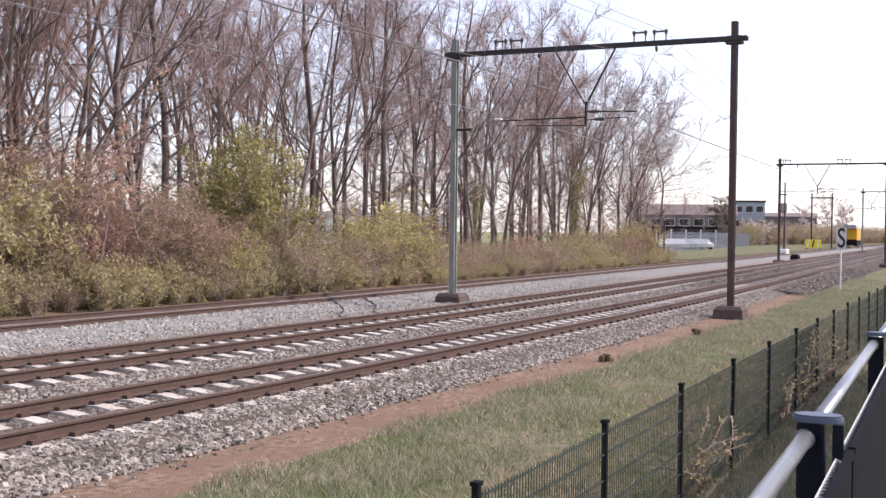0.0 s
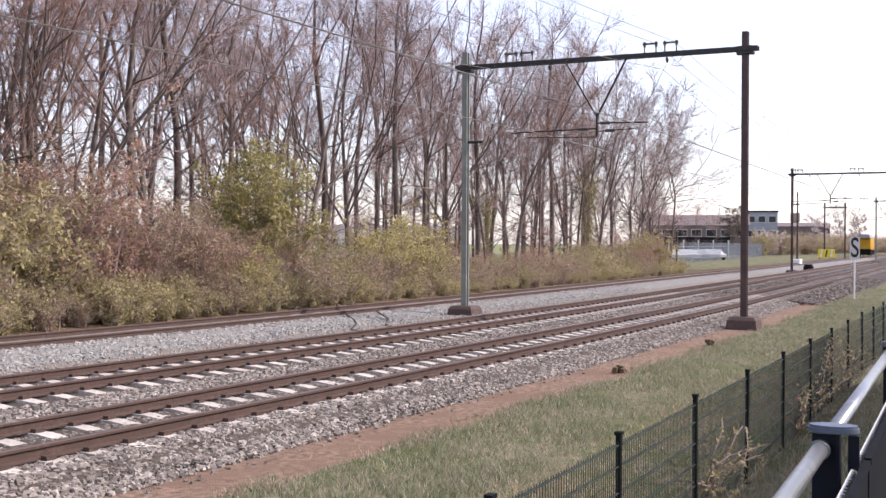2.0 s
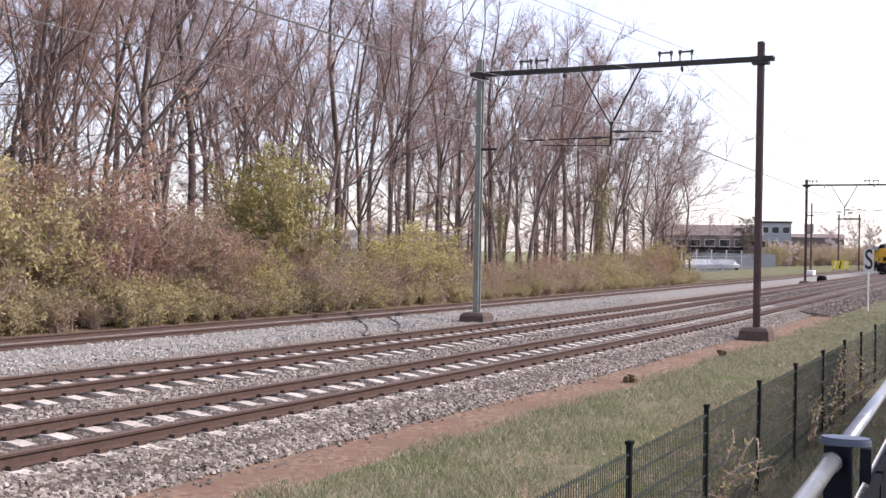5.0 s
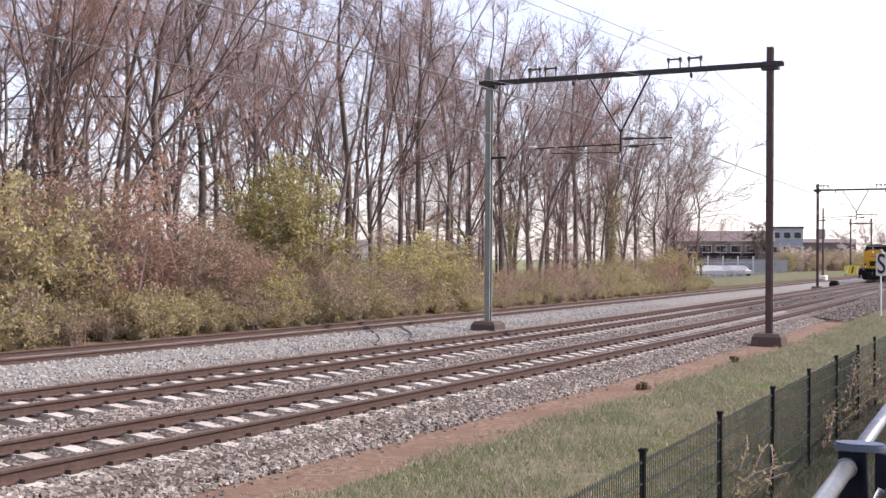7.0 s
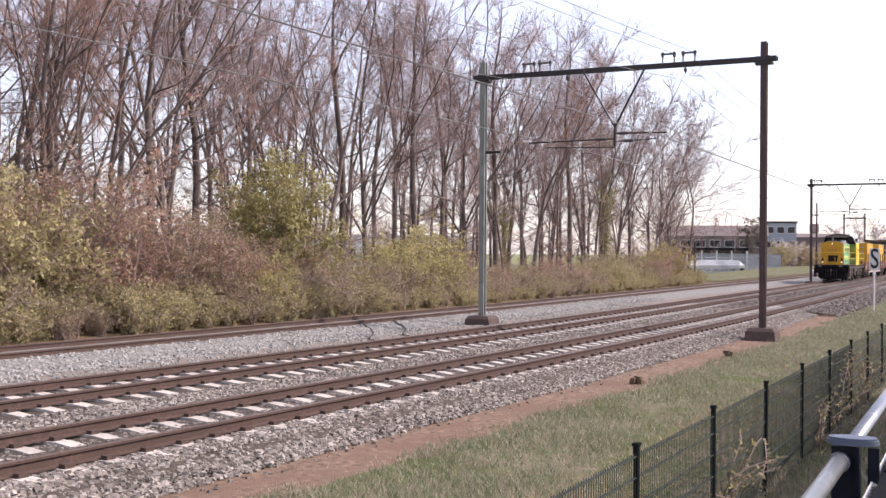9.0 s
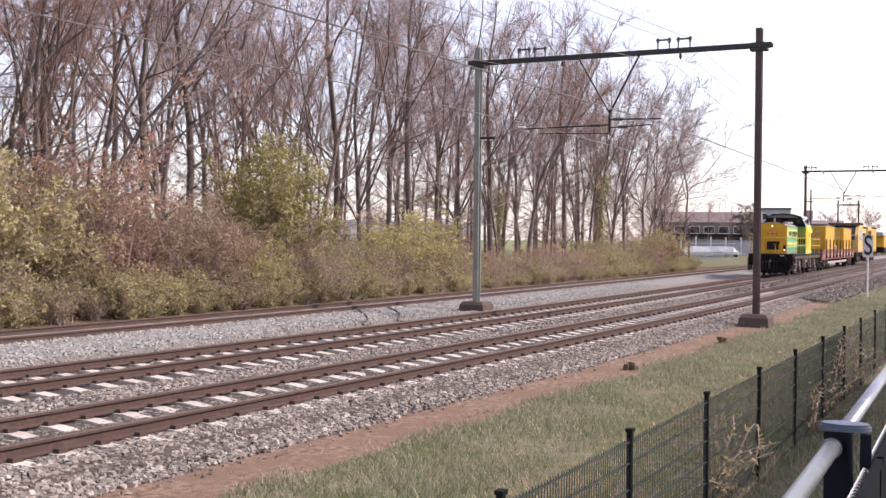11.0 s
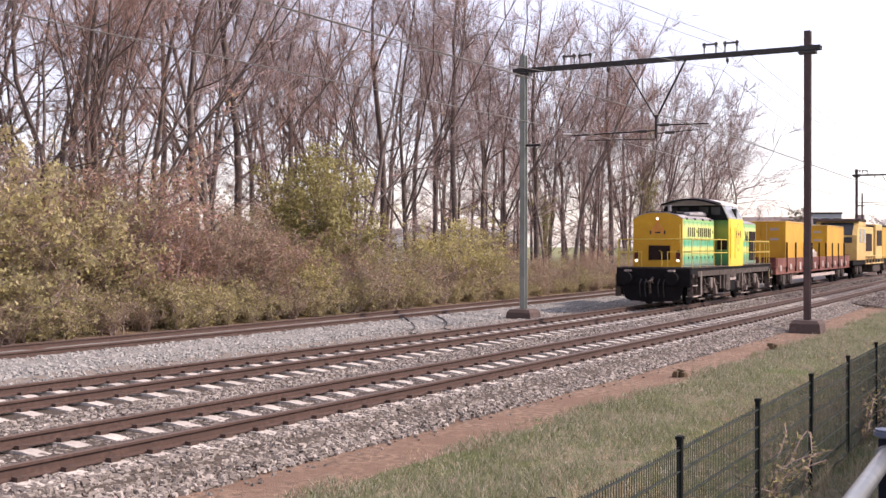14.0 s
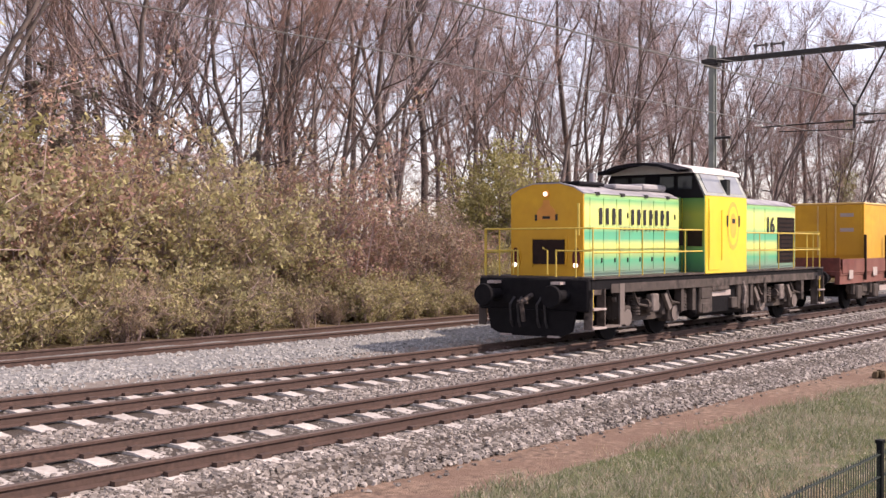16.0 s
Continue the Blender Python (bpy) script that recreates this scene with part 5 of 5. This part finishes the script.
    part("cab_front_wall", Geo().prism([(-CW + 0.02, 3.30), (CW - 0.02, 3.30), (1.14, 3.98), (0.6, 4.14), (-0.6, 4.14), (-1.14, 3.98)], 4.80, 4.86, "x"), M_ROOFDARK, L)
    for y in (-0.95, -0.45, 0.35, 0.85):
        part("front_window", Geo().box(4.775, 4.80, y - 0.19, y + 0.19, 3.52, 3.84), M_GLASS, L)
    roof = [(-1.22, 3.92), (1.22, 3.92), (1.16, 4.02), (0.62, 4.17), (0.2, 4.22), (-0.2, 4.22), (-0.62, 4.17), (-1.16, 4.02)]
    part("cab_roof", Geo().prism(roof, 4.72, 7.42, "x"), M_ROOFPALE, L, "pale cab roof")
    visor = Geo()
    back = roof[2:]
    n = len(back)
    v = [(4.72, y, z) for y, z in back] + [(4.05, y * 0.97, z - 0.05) for y, z in back] + [(4.72, y, z - 0.08) for y, z in back] + [(4.05, y * 0.97, z - 0.12) for y, z in back]
    visor.add(v, [(i, i + 1, n + i + 1, n + i) for i in range(n - 1)] + [(2 * n + i, 3 * n + i, 3 * n + i + 1, 2 * n + i + 1) for i in range(n - 1)] + [(n + i, n + i + 1, 3 * n + i + 1, 3 * n + i) for i in range(n - 1)])
    part("sun_visor", visor, M_ROOFDARK, L, "black projecting cab visor")
    for s in (-1, 1):
        for x0, x1 in ((5.02, 6.02), (6.42, 7.12)):
            a, b = (s * (CW - 0.05), 3.44), (s * 1.20, 3.90)
            g = Geo()
            g.add([(x0, a[0] + s * 0.02, a[1]), (x1, a[0] + s * 0.02, a[1]), (x1, b[0] + s * 0.02, b[1]), (x0, b[0] + s * 0.02, b[1]), (x0, a[0] - s * 0.02, a[1]), (x1, a[0] - s * 0.02, a[1]), (x1, b[0] - s * 0.02, b[1]), (x0, b[0] - s * 0.02, b[1])],
                  [(0, 1, 2, 3), (4, 7, 6, 5), (0, 4, 5, 1), (1, 5, 6, 2), (2, 6, 7, 3), (3, 7, 4, 0)])
            part("cab_window", g, M_GLASSPALE, L, "sloping cab side window")
        part("window_divider", Geo().box(6.12, 6.32, s * 1.33 - 0.12, s * 1.33 + 0.12, 3.40, 3.80), M_INK, L)
        part("cab_door", Geo().box(5.02, 5.62, s * CW - 0.02, s * CW + 0.014, ZF + 0.05, 3.30, 0.006), M_YELCAB, L)
        d = part("door_rail", Geo().tube((4.97, s * (CW + 0.05), 1.75), (4.97, s * (CW + 0.05), 3.0), 0.016, n=6).tube((5.68, s * (CW + 0.05), 1.75), (5.68, s * (CW + 0.05), 3.0), 0.016, n=6), M_YELCAB, L)
    for k, (mt, f, d) in enumerate(((M_FADE, 1.0, 0.004), (M_YELCAB, 0.80, 0.007), (M_FADE, 0.52, 0.010))):
        oval = [(6.45 + 0.36 * f * math.cos(t), 2.62 + 0.62 * f * math.sin(t)) for t in (2 * math.pi * i / 28 for i in range(28))]
        part("emblem", Geo().prism(oval, -CW - d, -CW + 0.003, "y"), mt, L, "faded orange oval emblem")
    for x in (6.06, 6.37, 6.76):
        part("emblem_bar", Geo().box(x, x + (0.08 if x != 6.37 else 0.18), -CW - 0.016, -CW - 0.008, 2.60 if x != 6.37 else 2.68, 2.88 if x != 6.37 else 2.80), M_INK, L)
    # rear bonnet
    hood(7.30, 11.93, W, ZF, 3.24, 0.20, M_GREENBAND, M_HOODTOP, L, "rear_bonnet")
    part("bonnet_back", Geo().box(11.9, 11.96, -W, W, ZF, 3.24), M_YEL, L)
    part("rear_grille", Geo().box(10.58, 11.83, -W - 0.015, -W + 0.002, 1.60, 2.92), M_GRILLE, L, "dark louvred radiator opening")
    for z in steps(1.66, 2.86, 0.12):
        part("louvre", Geo().box(10.6, 11.81, -W - 0.03, -W - 0.012, z, z + 0.03), M_BLACK, L)
    for x in (7.45, 8.20, 8.95, 9.70):
        part("bonnet_door", Geo().box(x, x + 0.70, -W - 0.012, -W + 0.002, ZF + 0.10, 3.16, 0.004), M_GREENBAND, L)
    text_part("16", 0.62, pose(10.02, -W - 0.035, 2.66, 90, 0, 0), M_INK, L, "dark painted number").data.offset = 0.012
    # frame and under-gear
    part("frame", Geo().box(-0.45, 12.83, -1.42, 1.42, 1.18, 1.42, 0.02).box(-0.40, 12.78, -0.6, 0.6, 0.75, 1.2), M_BLACK, L, "black main frame")
    part("walkway", Geo().box(-0.48, 12.86, -1.46, 1.46, 1.415, 1.455), M_BOGIE, L)
    part("buffer_beam", Geo().box(-0.60, -0.44, -1.42, 1.42, 0.72, 1.42, 0.03), M_BLACK, L)
    part("buffer_beam", Geo().box(12.82, 12.98, -1.42, 1.42, 0.72, 1.42, 0.03), M_BLACK, L)
    plow = Geo().prism([(-1.15, 0.74), (-1.05, 0.30), (-0.75, 0.17), (0.75, 0.17), (1.05, 0.30), (1.15, 0.74)], -0.66, -0.58, "x")
    part("rail_guard", plow, M_BLACK, L, "black rail guard plate")
    part("coupling", Geo().tube((-0.60, 0, 1.05), (-1.0, 0, 0.9), 0.06).tube((-0.95, -0.12, 0.92), (-0.95, 0.12, 0.92), 0.04).tube((-1.0, 0, 0.92), (-0.9, 0, 0.5), 0.05), M_BOGIE, L)
    for y in (-0.45, 0.45, -0.25, 0.25):
        part("brake_hose", Geo().pipe([(-0.60, y, 1.0), (-0.78, y, 0.85), (-0.74, y, 0.5), (-0.66, y, 0.36)], 0.03), M_IRON, L)
    for y in (-0.72, 0.95):
        part("buffer_plate", Geo().box(-0.80, -0.60, y - 0.14, y + 0.10, 1.30, 1.36), M_PALE, L)
    for y in (-0.62, 0.62):
        part("guard_foot", Geo().box(-0.72, -0.60, y - 0.14, y + 0.14, 0.16, 0.20), M_PALE, L)
    buffers(L, -0.60, -1)
    buffers(L, 12.98, 1)
    part("fuel_tank", Geo().box(4.55, 7.45, -1.32, 1.32, 0.36, 1.15, 0.08), M_BLACK, L)
    part("tank_plate", Geo().box(5.4, 6.6, -1.335, -1.32, 0.84, 0.98), M_PALE, L, "pale scuffed plate")
    for x in (4.7, 6.9):
        part("equipment_box", Geo().box(x, x + 0.7, -1.40, -1.1, 0.45, 1.12, 0.03), M_BOGIE, L)
    part("sill_plate", Geo().box(0.35, 12.45, -1.435, -1.40, 1.10, 1.30), M_BOGIE, L, "grimy brown frame sill")
    part("ladder_post", Geo().box(0.72, 0.92, -1.44, -1.40, 0.40, 1.30), M_SCUFF, L, "pale scuffed upright plate")
    part("foot_board", Geo().box(0.0, 0.75, -1.46, -1.20, 0.36, 0.40), M_SCUFF, L)
    for xc in (2.45, 9.85):
        for d in (-1.15, 1.15):
            part("axle_cover", Geo().tube((xc + d, -1.30, 0.52), (xc + d, -1.22, 0.52), 0.19, 0.15, 14), M_SCUFF, L, "pale dusty axle box cover")
            part("foot_board", Geo().box(xc + d - 0.50, xc + d + 0.30, -1.36, -1.26, 0.22, 0.26), M_SCUFF, L)
            part("leaf_link", Geo().prism([(xc + d - 0.62, 0.98), (xc + d - 0.50, 1.02), (xc + d - 0.22, 0.66), (xc + d - 0.34, 0.60)], -1.33, -1.24, "y"), M_SCUFF, L)
            for k in range(6):
                part("spring_coil", Geo().tube((xc + d + 0.44, -1.22, 0.56 + 0.07 * k), (xc + d + 0.44, -1.22, 0.60 + 0.07 * k), 0.135, n=12), M_BOGIE, L)
        part("brake_cylinder", Geo().tube((xc - 0.32, -1.26, 0.78), (xc + 0.22, -1.26, 0.72), 0.13, n=14), M_BOGIE, L)
        part("sand_box", Geo().box(xc - 0.20, xc + 0.12, -1.42, -1.22, 0.60, 1.02, 0.03), M_SCUFF, L)
        part("sand_pipe", Geo().pipe([(xc + 1.75, -1.25, 1.05), (xc + 1.70, -1.25, 0.7), (xc + 1.62, -1.0, 0.3), (xc + 1.55, -0.85, 0.12)], 0.025), M_SCUFF, L)
    for x0, x1, z0, z1 in ((4.75, 5.25, 0.80, 1.10), (5.35, 6.35, 0.98, 1.12), (4.80, 5.20, 0.44, 0.70), (6.50, 6.85, 0.50, 0.78)):
        part("tank_fitting", Geo().box(x0, x1, -1.42, -1.30, z0, z1, 0.02), M_BOGIE, L)
    part("filler_pipe", Geo().pipe([(7.15, -1.40, 1.18), (7.22, -1.44, 0.95), (7.12, -1.46, 0.6), (7.25, -1.44, 0.36)], 0.06), M_SCUFF, L)
    part("foot_board", Geo().box(6.95, 7.95, -1.46, -1.26, 0.24, 0.28), M_SCUFF, L)
    for x in (0.75, 3.7, 4.3, 7.7, 8.6, 11.28):
        part("hanger", Geo().box(x, x + 0.16, -1.40, -1.22, 0.55, 1.18), M_BOGIE, L)
    for x in (1.5, 3.1, 8.3, 10.58):
        part("air_pipe", Geo().pipe([(x, -1.30, 1.15), (x + 0.2, -1.34, 0.8), (x + 0.8, -1.34, 0.72)], 0.03), M_BOGIE, L)
    bogie(L, 2.45, 2.3, 0.5, "greasy grey-brown bogie")
    bogie(L, 9.85, 2.3, 0.5, "greasy grey-brown bogie")
    # steps and handrails
    for x in (-0.25, 12.58):
        for s in (-1, 1):
            st = part("step_ladder", Geo().box(x - 0.28, x + 0.28, s * 1.40 - 0.012, s * 1.40 + 0.012, 1.08, 1.2).box(x - 0.28, x - 0.24, s * 1.38 - 0.1, s * 1.38 + 0.1, 0.35, 1.2), M_BOGIE, L)
            part("side_plate", Geo().box(x + 0.24, x + 0.28, s * 1.38 - 0.1, s * 1.38 + 0.1, 0.35, 1.2), M_BOGIE, st)
            for z in (0.36, 0.76):
                part("tread", Geo().box(x - 0.26, x + 0.26, s * 1.38 - 0.14, s * 1.38 + 0.14, z, z + 0.04), M_PALE, st)
    R = 0.018
    for s in (-1, 1):
        y = s * 1.40
        part("grab_post", Geo().tube((-0.36, y, 0.55), (-0.36, y, 2.52), R), M_HAND, L)
        for x0, x1 in ((-0.36, 4.9), (7.3, 12.68)):
            part("handrail", Geo().tube((x0, y, 2.50 if x0 < 7 else 2.45), (x1, y, 2.50 if x0 < 7 else 2.45), R), M_HAND, L)
            part("handrail", Geo().tube((x0, y, 1.98), (x1, y, 1.98), R), M_HAND, L)
        for x in (0.75, 1.8, 2.85, 3.9, 4.85, 8.3, 9.6, 10.68, 11.68, 12.18):
            part("stanchion", Geo().tube((x, y, 1.45), (x, y, 2.50 if x < 7 else 2.45), 0.014), M_HAND, L)
        part("end_loop", Geo().pipe([(12.48, y, 2.45), (12.63, y, 2.40), (12.7, y, 2.25), (12.7, y, 0.55)], R), M_HAND, L)
    for x in (-0.40, 12.74):
        part("end_rail", Geo().tube((x, -1.40, 2.50), (x, 1.40, 2.50), R), M_HAND, L)
        for y0, y1 in ((-1.40, -0.50), (0.50, 1.40)):
            part("end_rail", Geo().pipe([(x, y0, 2.02), (x, y1, 2.02)], R).tube((x, y1 if y0 < 0 else y0, 1.45), (x, y1 if y0 < 0 else y0, 2.04), R), M_HAND, L)
        for y in (-1.0, 1.0, 1.40):
            part("end_post", Geo().tube((x, y, 1.45), (x, y, 2.50), R), M_HAND, L)
        for y in (-0.28, 0.62):
            part("grab_loop", Geo().pipe([(x, y, 1.5), (x, y, 2.02), (x, y + 0.12, 2.08)], R), M_HAND, L)
    part("corner_rail", Geo().tube((-0.06, -0.86, 2.35), (-0.06, -0.86, 3.05), 0.03), M_HAND, L)
    return L


def container(parent, x0, x1, paint, label):
    c = part("container", Geo().box(x0, x1, -1.22, 1.22, 1.62, 3.50, 0.02), paint, parent, label)
    for x in (x0 + 0.06, x1 - 0.06):
        part("corner_post", Geo().box(x - 0.06, x + 0.06, -1.235, -1.21, 1.64, 3.48), paint, c)
    part("top_rail", Geo().box(x0 - 0.02, x1 + 0.02, -1.25, 1.25, 3.46, 3.53, 0.02), M_CREAM, c)
    e = part("end_door", Geo().box(x0 - 0.03, x0, -1.15, -0.02, 1.75, 3.42).box(x0 - 0.03, x0, 0.02, 1.15, 1.75, 3.42), paint, c)
    part("door_bars", Geo().tube((x0 - 0.05, -0.3, 1.75), (x0 - 0.05, -0.3, 3.42), 0.025).tube((x0 - 0.05, 0.3, 1.75), (x0 - 0.05, 0.3, 3.42), 0.025), M_CREAM, c)
    for z, a in ((2.55, -0.9), (3.05, -0.9)):
        part("marking", Geo().box(x0 - 0.036, x0 - 0.03, a, a + 0.45, z, z + 0.12), M_PALE, c)


def flat_wagon():
    B = thing("flat_wagon", pose(0, 0, 0), "red-brown flat wagon with side stakes carrying two yellow containers", "railway wagon")
    x1 = 23.4
    part("deck", Geo().box(0, x1, -1.3, 1.3, 1.12, 1.28, 0.02), M_REDF, B)
    part("sole_bar", Geo().box(0, x1, -1.28, -1.12, 0.86, 1.14).box(0, x1, 1.12, 1.28, 0.86, 1.14), M_REDF, B)
    part("truss_bar", Geo().box(4.6, 18.4, -1.14, -1.04, 0.52, 0.70).box(4.6, 18.4, 1.04, 1.14, 0.52, 0.70), M_PALE, B, "pale dusty truss bar")
    for xe in (0.02, x1 - 0.06):
        part("end_board", Geo().box(xe, xe + 0.05, -1.28, 1.28, 1.28, 1.70), M_REDF, B)
    k = 10
    for i in range(k):
        a = 0.15 + (x1 - 0.3) * i / k
        for s in (-1, 1):
            d = part("drop_side", Geo().box(a, a + (x1 - 0.3) / k - 0.10, s * 1.31 - 0.02, s * 1.31 + 0.02, 1.20, 1.66, 0.008), M_REDF, B)
            part("side_plate", Geo().box(a + 0.6 + 0.2 * (i % 3), a + 1.0 + 0.25 * (i % 3), s * 1.335 - 0.006, s * 1.335 + 0.006, 1.02 + 0.05 * (i % 2), 1.30 + 0.06 * (i % 3)), M_PALE, d, "pale worn plate")
            if i:
                part("stake", Geo().box(a - 0.10, a - 0.01, s * 1.34 - 0.04, s * 1.34 + 0.04, 0.95, 2.45, 0.015), M_GRILLE, B)
    container(B, 2.6, 8.6, M_YEL, "yellow steel container with ribbed sides")
    container(B, 15.0, 21.4, M_YEL, "yellow steel container with ribbed sides")
    part("crate", Geo().box(11.9, 13.2, -0.95, 0.2, 1.28, 1.95, 0.05), M_PALE, B)
    part("crate", Geo().box(13.5, 14.5, -0.6, 0.8, 1.28, 2.1, 0.05), M_WHITE, B)
    for xc in (3.0, 20.2):
        bogie(B, xc, 1.8, 0.46, "dark wagon bogie")
    buffers(B, 0.0, -1)
    buffers(B, x1, 1)
    return B


def track_machine():
    B = thing("track_machine", pose(0, 0, 0), "faded yellow track maintenance machine with a sloping cab and dark roof", "rail vehicle")
    part("frame", Geo().box(0, 22.0, -1.3, 1.3, 0.95, 1.30, 0.03), M_BLACK, B)
    part("cab", Geo().prism([(0.9, 1.3), (5.2, 1.3), (5.2, 4.0), (2.0, 4.0), (0.9, 3.0)], -1.42, 1.42, "y"), M_CREAM, B, "faded yellow sloping cab")
    part("roof", Geo().prism([(1.7, 4.0), (5.3, 4.0), (5.2, 4.18), (2.1, 4.18)], -1.46, 1.46, "y"), M_GRILLE, B)
    part("windscreen", Geo().prism([(0.86, 2.5), (0.92, 2.5), (1.03, 3.08), (1.9, 3.88), (1.84, 3.90), (0.92, 3.08)], -1.1, 1.1, "y"), M_GLASS, B)
    for a, b in ((2.2, 3.2), (3.6, 4.8)):
        part("side_window", Geo().box(a, b, -1.44, -1.41, 2.5, 3.5), M_GLASS, B)
    part("engine_house", Geo().box(5.5, 10.2, -1.3, 1.3, 1.3, 3.7, 0.05), M_CREAM, B)
    part("engine_louvre", Geo().box(6.2, 9.4, -1.32, -1.29, 1.9, 3.2), M_GRILLE, B)
    part("engine_roof", Geo().box(5.4, 10.3, -1.34, 1.34, 3.7, 3.86, 0.04), M_GRILLE, B)
    part("work_cab", Geo().box(10.8, 14.6, -1.42, 1.42, 1.3, 3.95, 0.05), M_CREAM, B)
    part("work_cab_window", Geo().box(11.2, 14.2, -1.44, -1.41, 2.3, 3.5), M_GRILLE, B)
    part("rear_house", Geo().box(15.4, 21.6, -1.35, 1.35, 1.3, 3.8, 0.05), M_YEL, B)
    part("rear_roof", Geo().box(15.3, 21.7, -1.4, 1.4, 3.8, 3.95, 0.04), M_GRILLE, B)
    part("side_rail", Geo().tube((5.3, -1.4, 1.55), (15.4, -1.4, 1.55), 0.04).tube((5.3, -1.4, 1.0), (15.4, -1.4, 1.0), 0.05), M_CREAM, B)
    for x in steps(5.4, 15.2, 1.6):
        part("rail_post", Geo().tube((x, -1.4, 0.9), (x, -1.4, 1.55), 0.03), M_CREAM, B)
    part("tool_gear", Geo().box(10.6, 14.6, -1.25, 1.25, 0.3, 0.95, 0.08), M_BOGIE, B)
    bogie(B, 3.2, 1.8, 0.46, "dark machine bogie")
    bogie(B, 18.6, 1.8, 0.46, "dark machine bogie")
    buffers(B, 0, -1)
    buffers(B, 22.0, 1)
    return B


LOCO, WAGON, MACHINE = locomotive(), flat_wagon(), track_machine()
# a parked works vehicle far down the siding
PV = thing("parked_rail_vehicle", pose(233, 32.6, 0.0, 0, 0, 3.3), "yellow works vehicle standing on the far siding", "rail vehicle")
part("body", Geo().box(0, 9, -1.2, 1.2, 1.3, 3.6, 0.1), M_YEL, PV)
part("front_plate", Geo().box(-0.08, 0, -1.2, 1.2, 0.4, 1.5, 0.02), M_BLACK, PV)
part("under_frame", Geo().box(0.05, 9.2, -1.2, 1.2, 0.35, 1.3, 0.05), M_BLACK, PV)
part("tank_roof", Geo().prism([(-1.25, 3.6), (1.25, 3.6), (1.0, 4.3), (-1.0, 4.3)], -2.0, 9, "x"), M_HOODTOP, PV)
for wx in (1.6, 7.4):
    wheelset(PV, wx, 0.45)

FRONT = [(0.0, 266.0), (2.0, 226.0), (4.0, 186.5), (4.5, 177.5), (5.5, 160.0), (7.0, 134.5), (7.5, 126.8), (8.0, 119.3), (9.0, 105.0), (10.0, 91.0), (10.5, 83.9), (11.0, 77.2), (11.5, 70.8), (12.0, 64.7),
         (12.5, 58.7), (13.0, 52.8), (13.5, 47.0), (14.0, 41.4), (14.5, 36.1), (15.0, 30.9), (15.5, 25.95), (16.0, 21.05)]


def on_line(x, length):
    a, b = at(x, Y2), at(x + length, Y2)
    return pose(*a, 0, 0, math.degrees(math.atan2(b[1] - a[1], b[0] - a[0])))


def motions():
    walk(LOCO, [(t, on_line(x, 12.0)) for t, x in FRONT])
    walk(WAGON, [(t, on_line(x + 14.8, 22.0)) for t, x in FRONT])
    walk(MACHINE, [(t, on_line(x + 39.8, 21.0)) for t, x in FRONT])


motions()
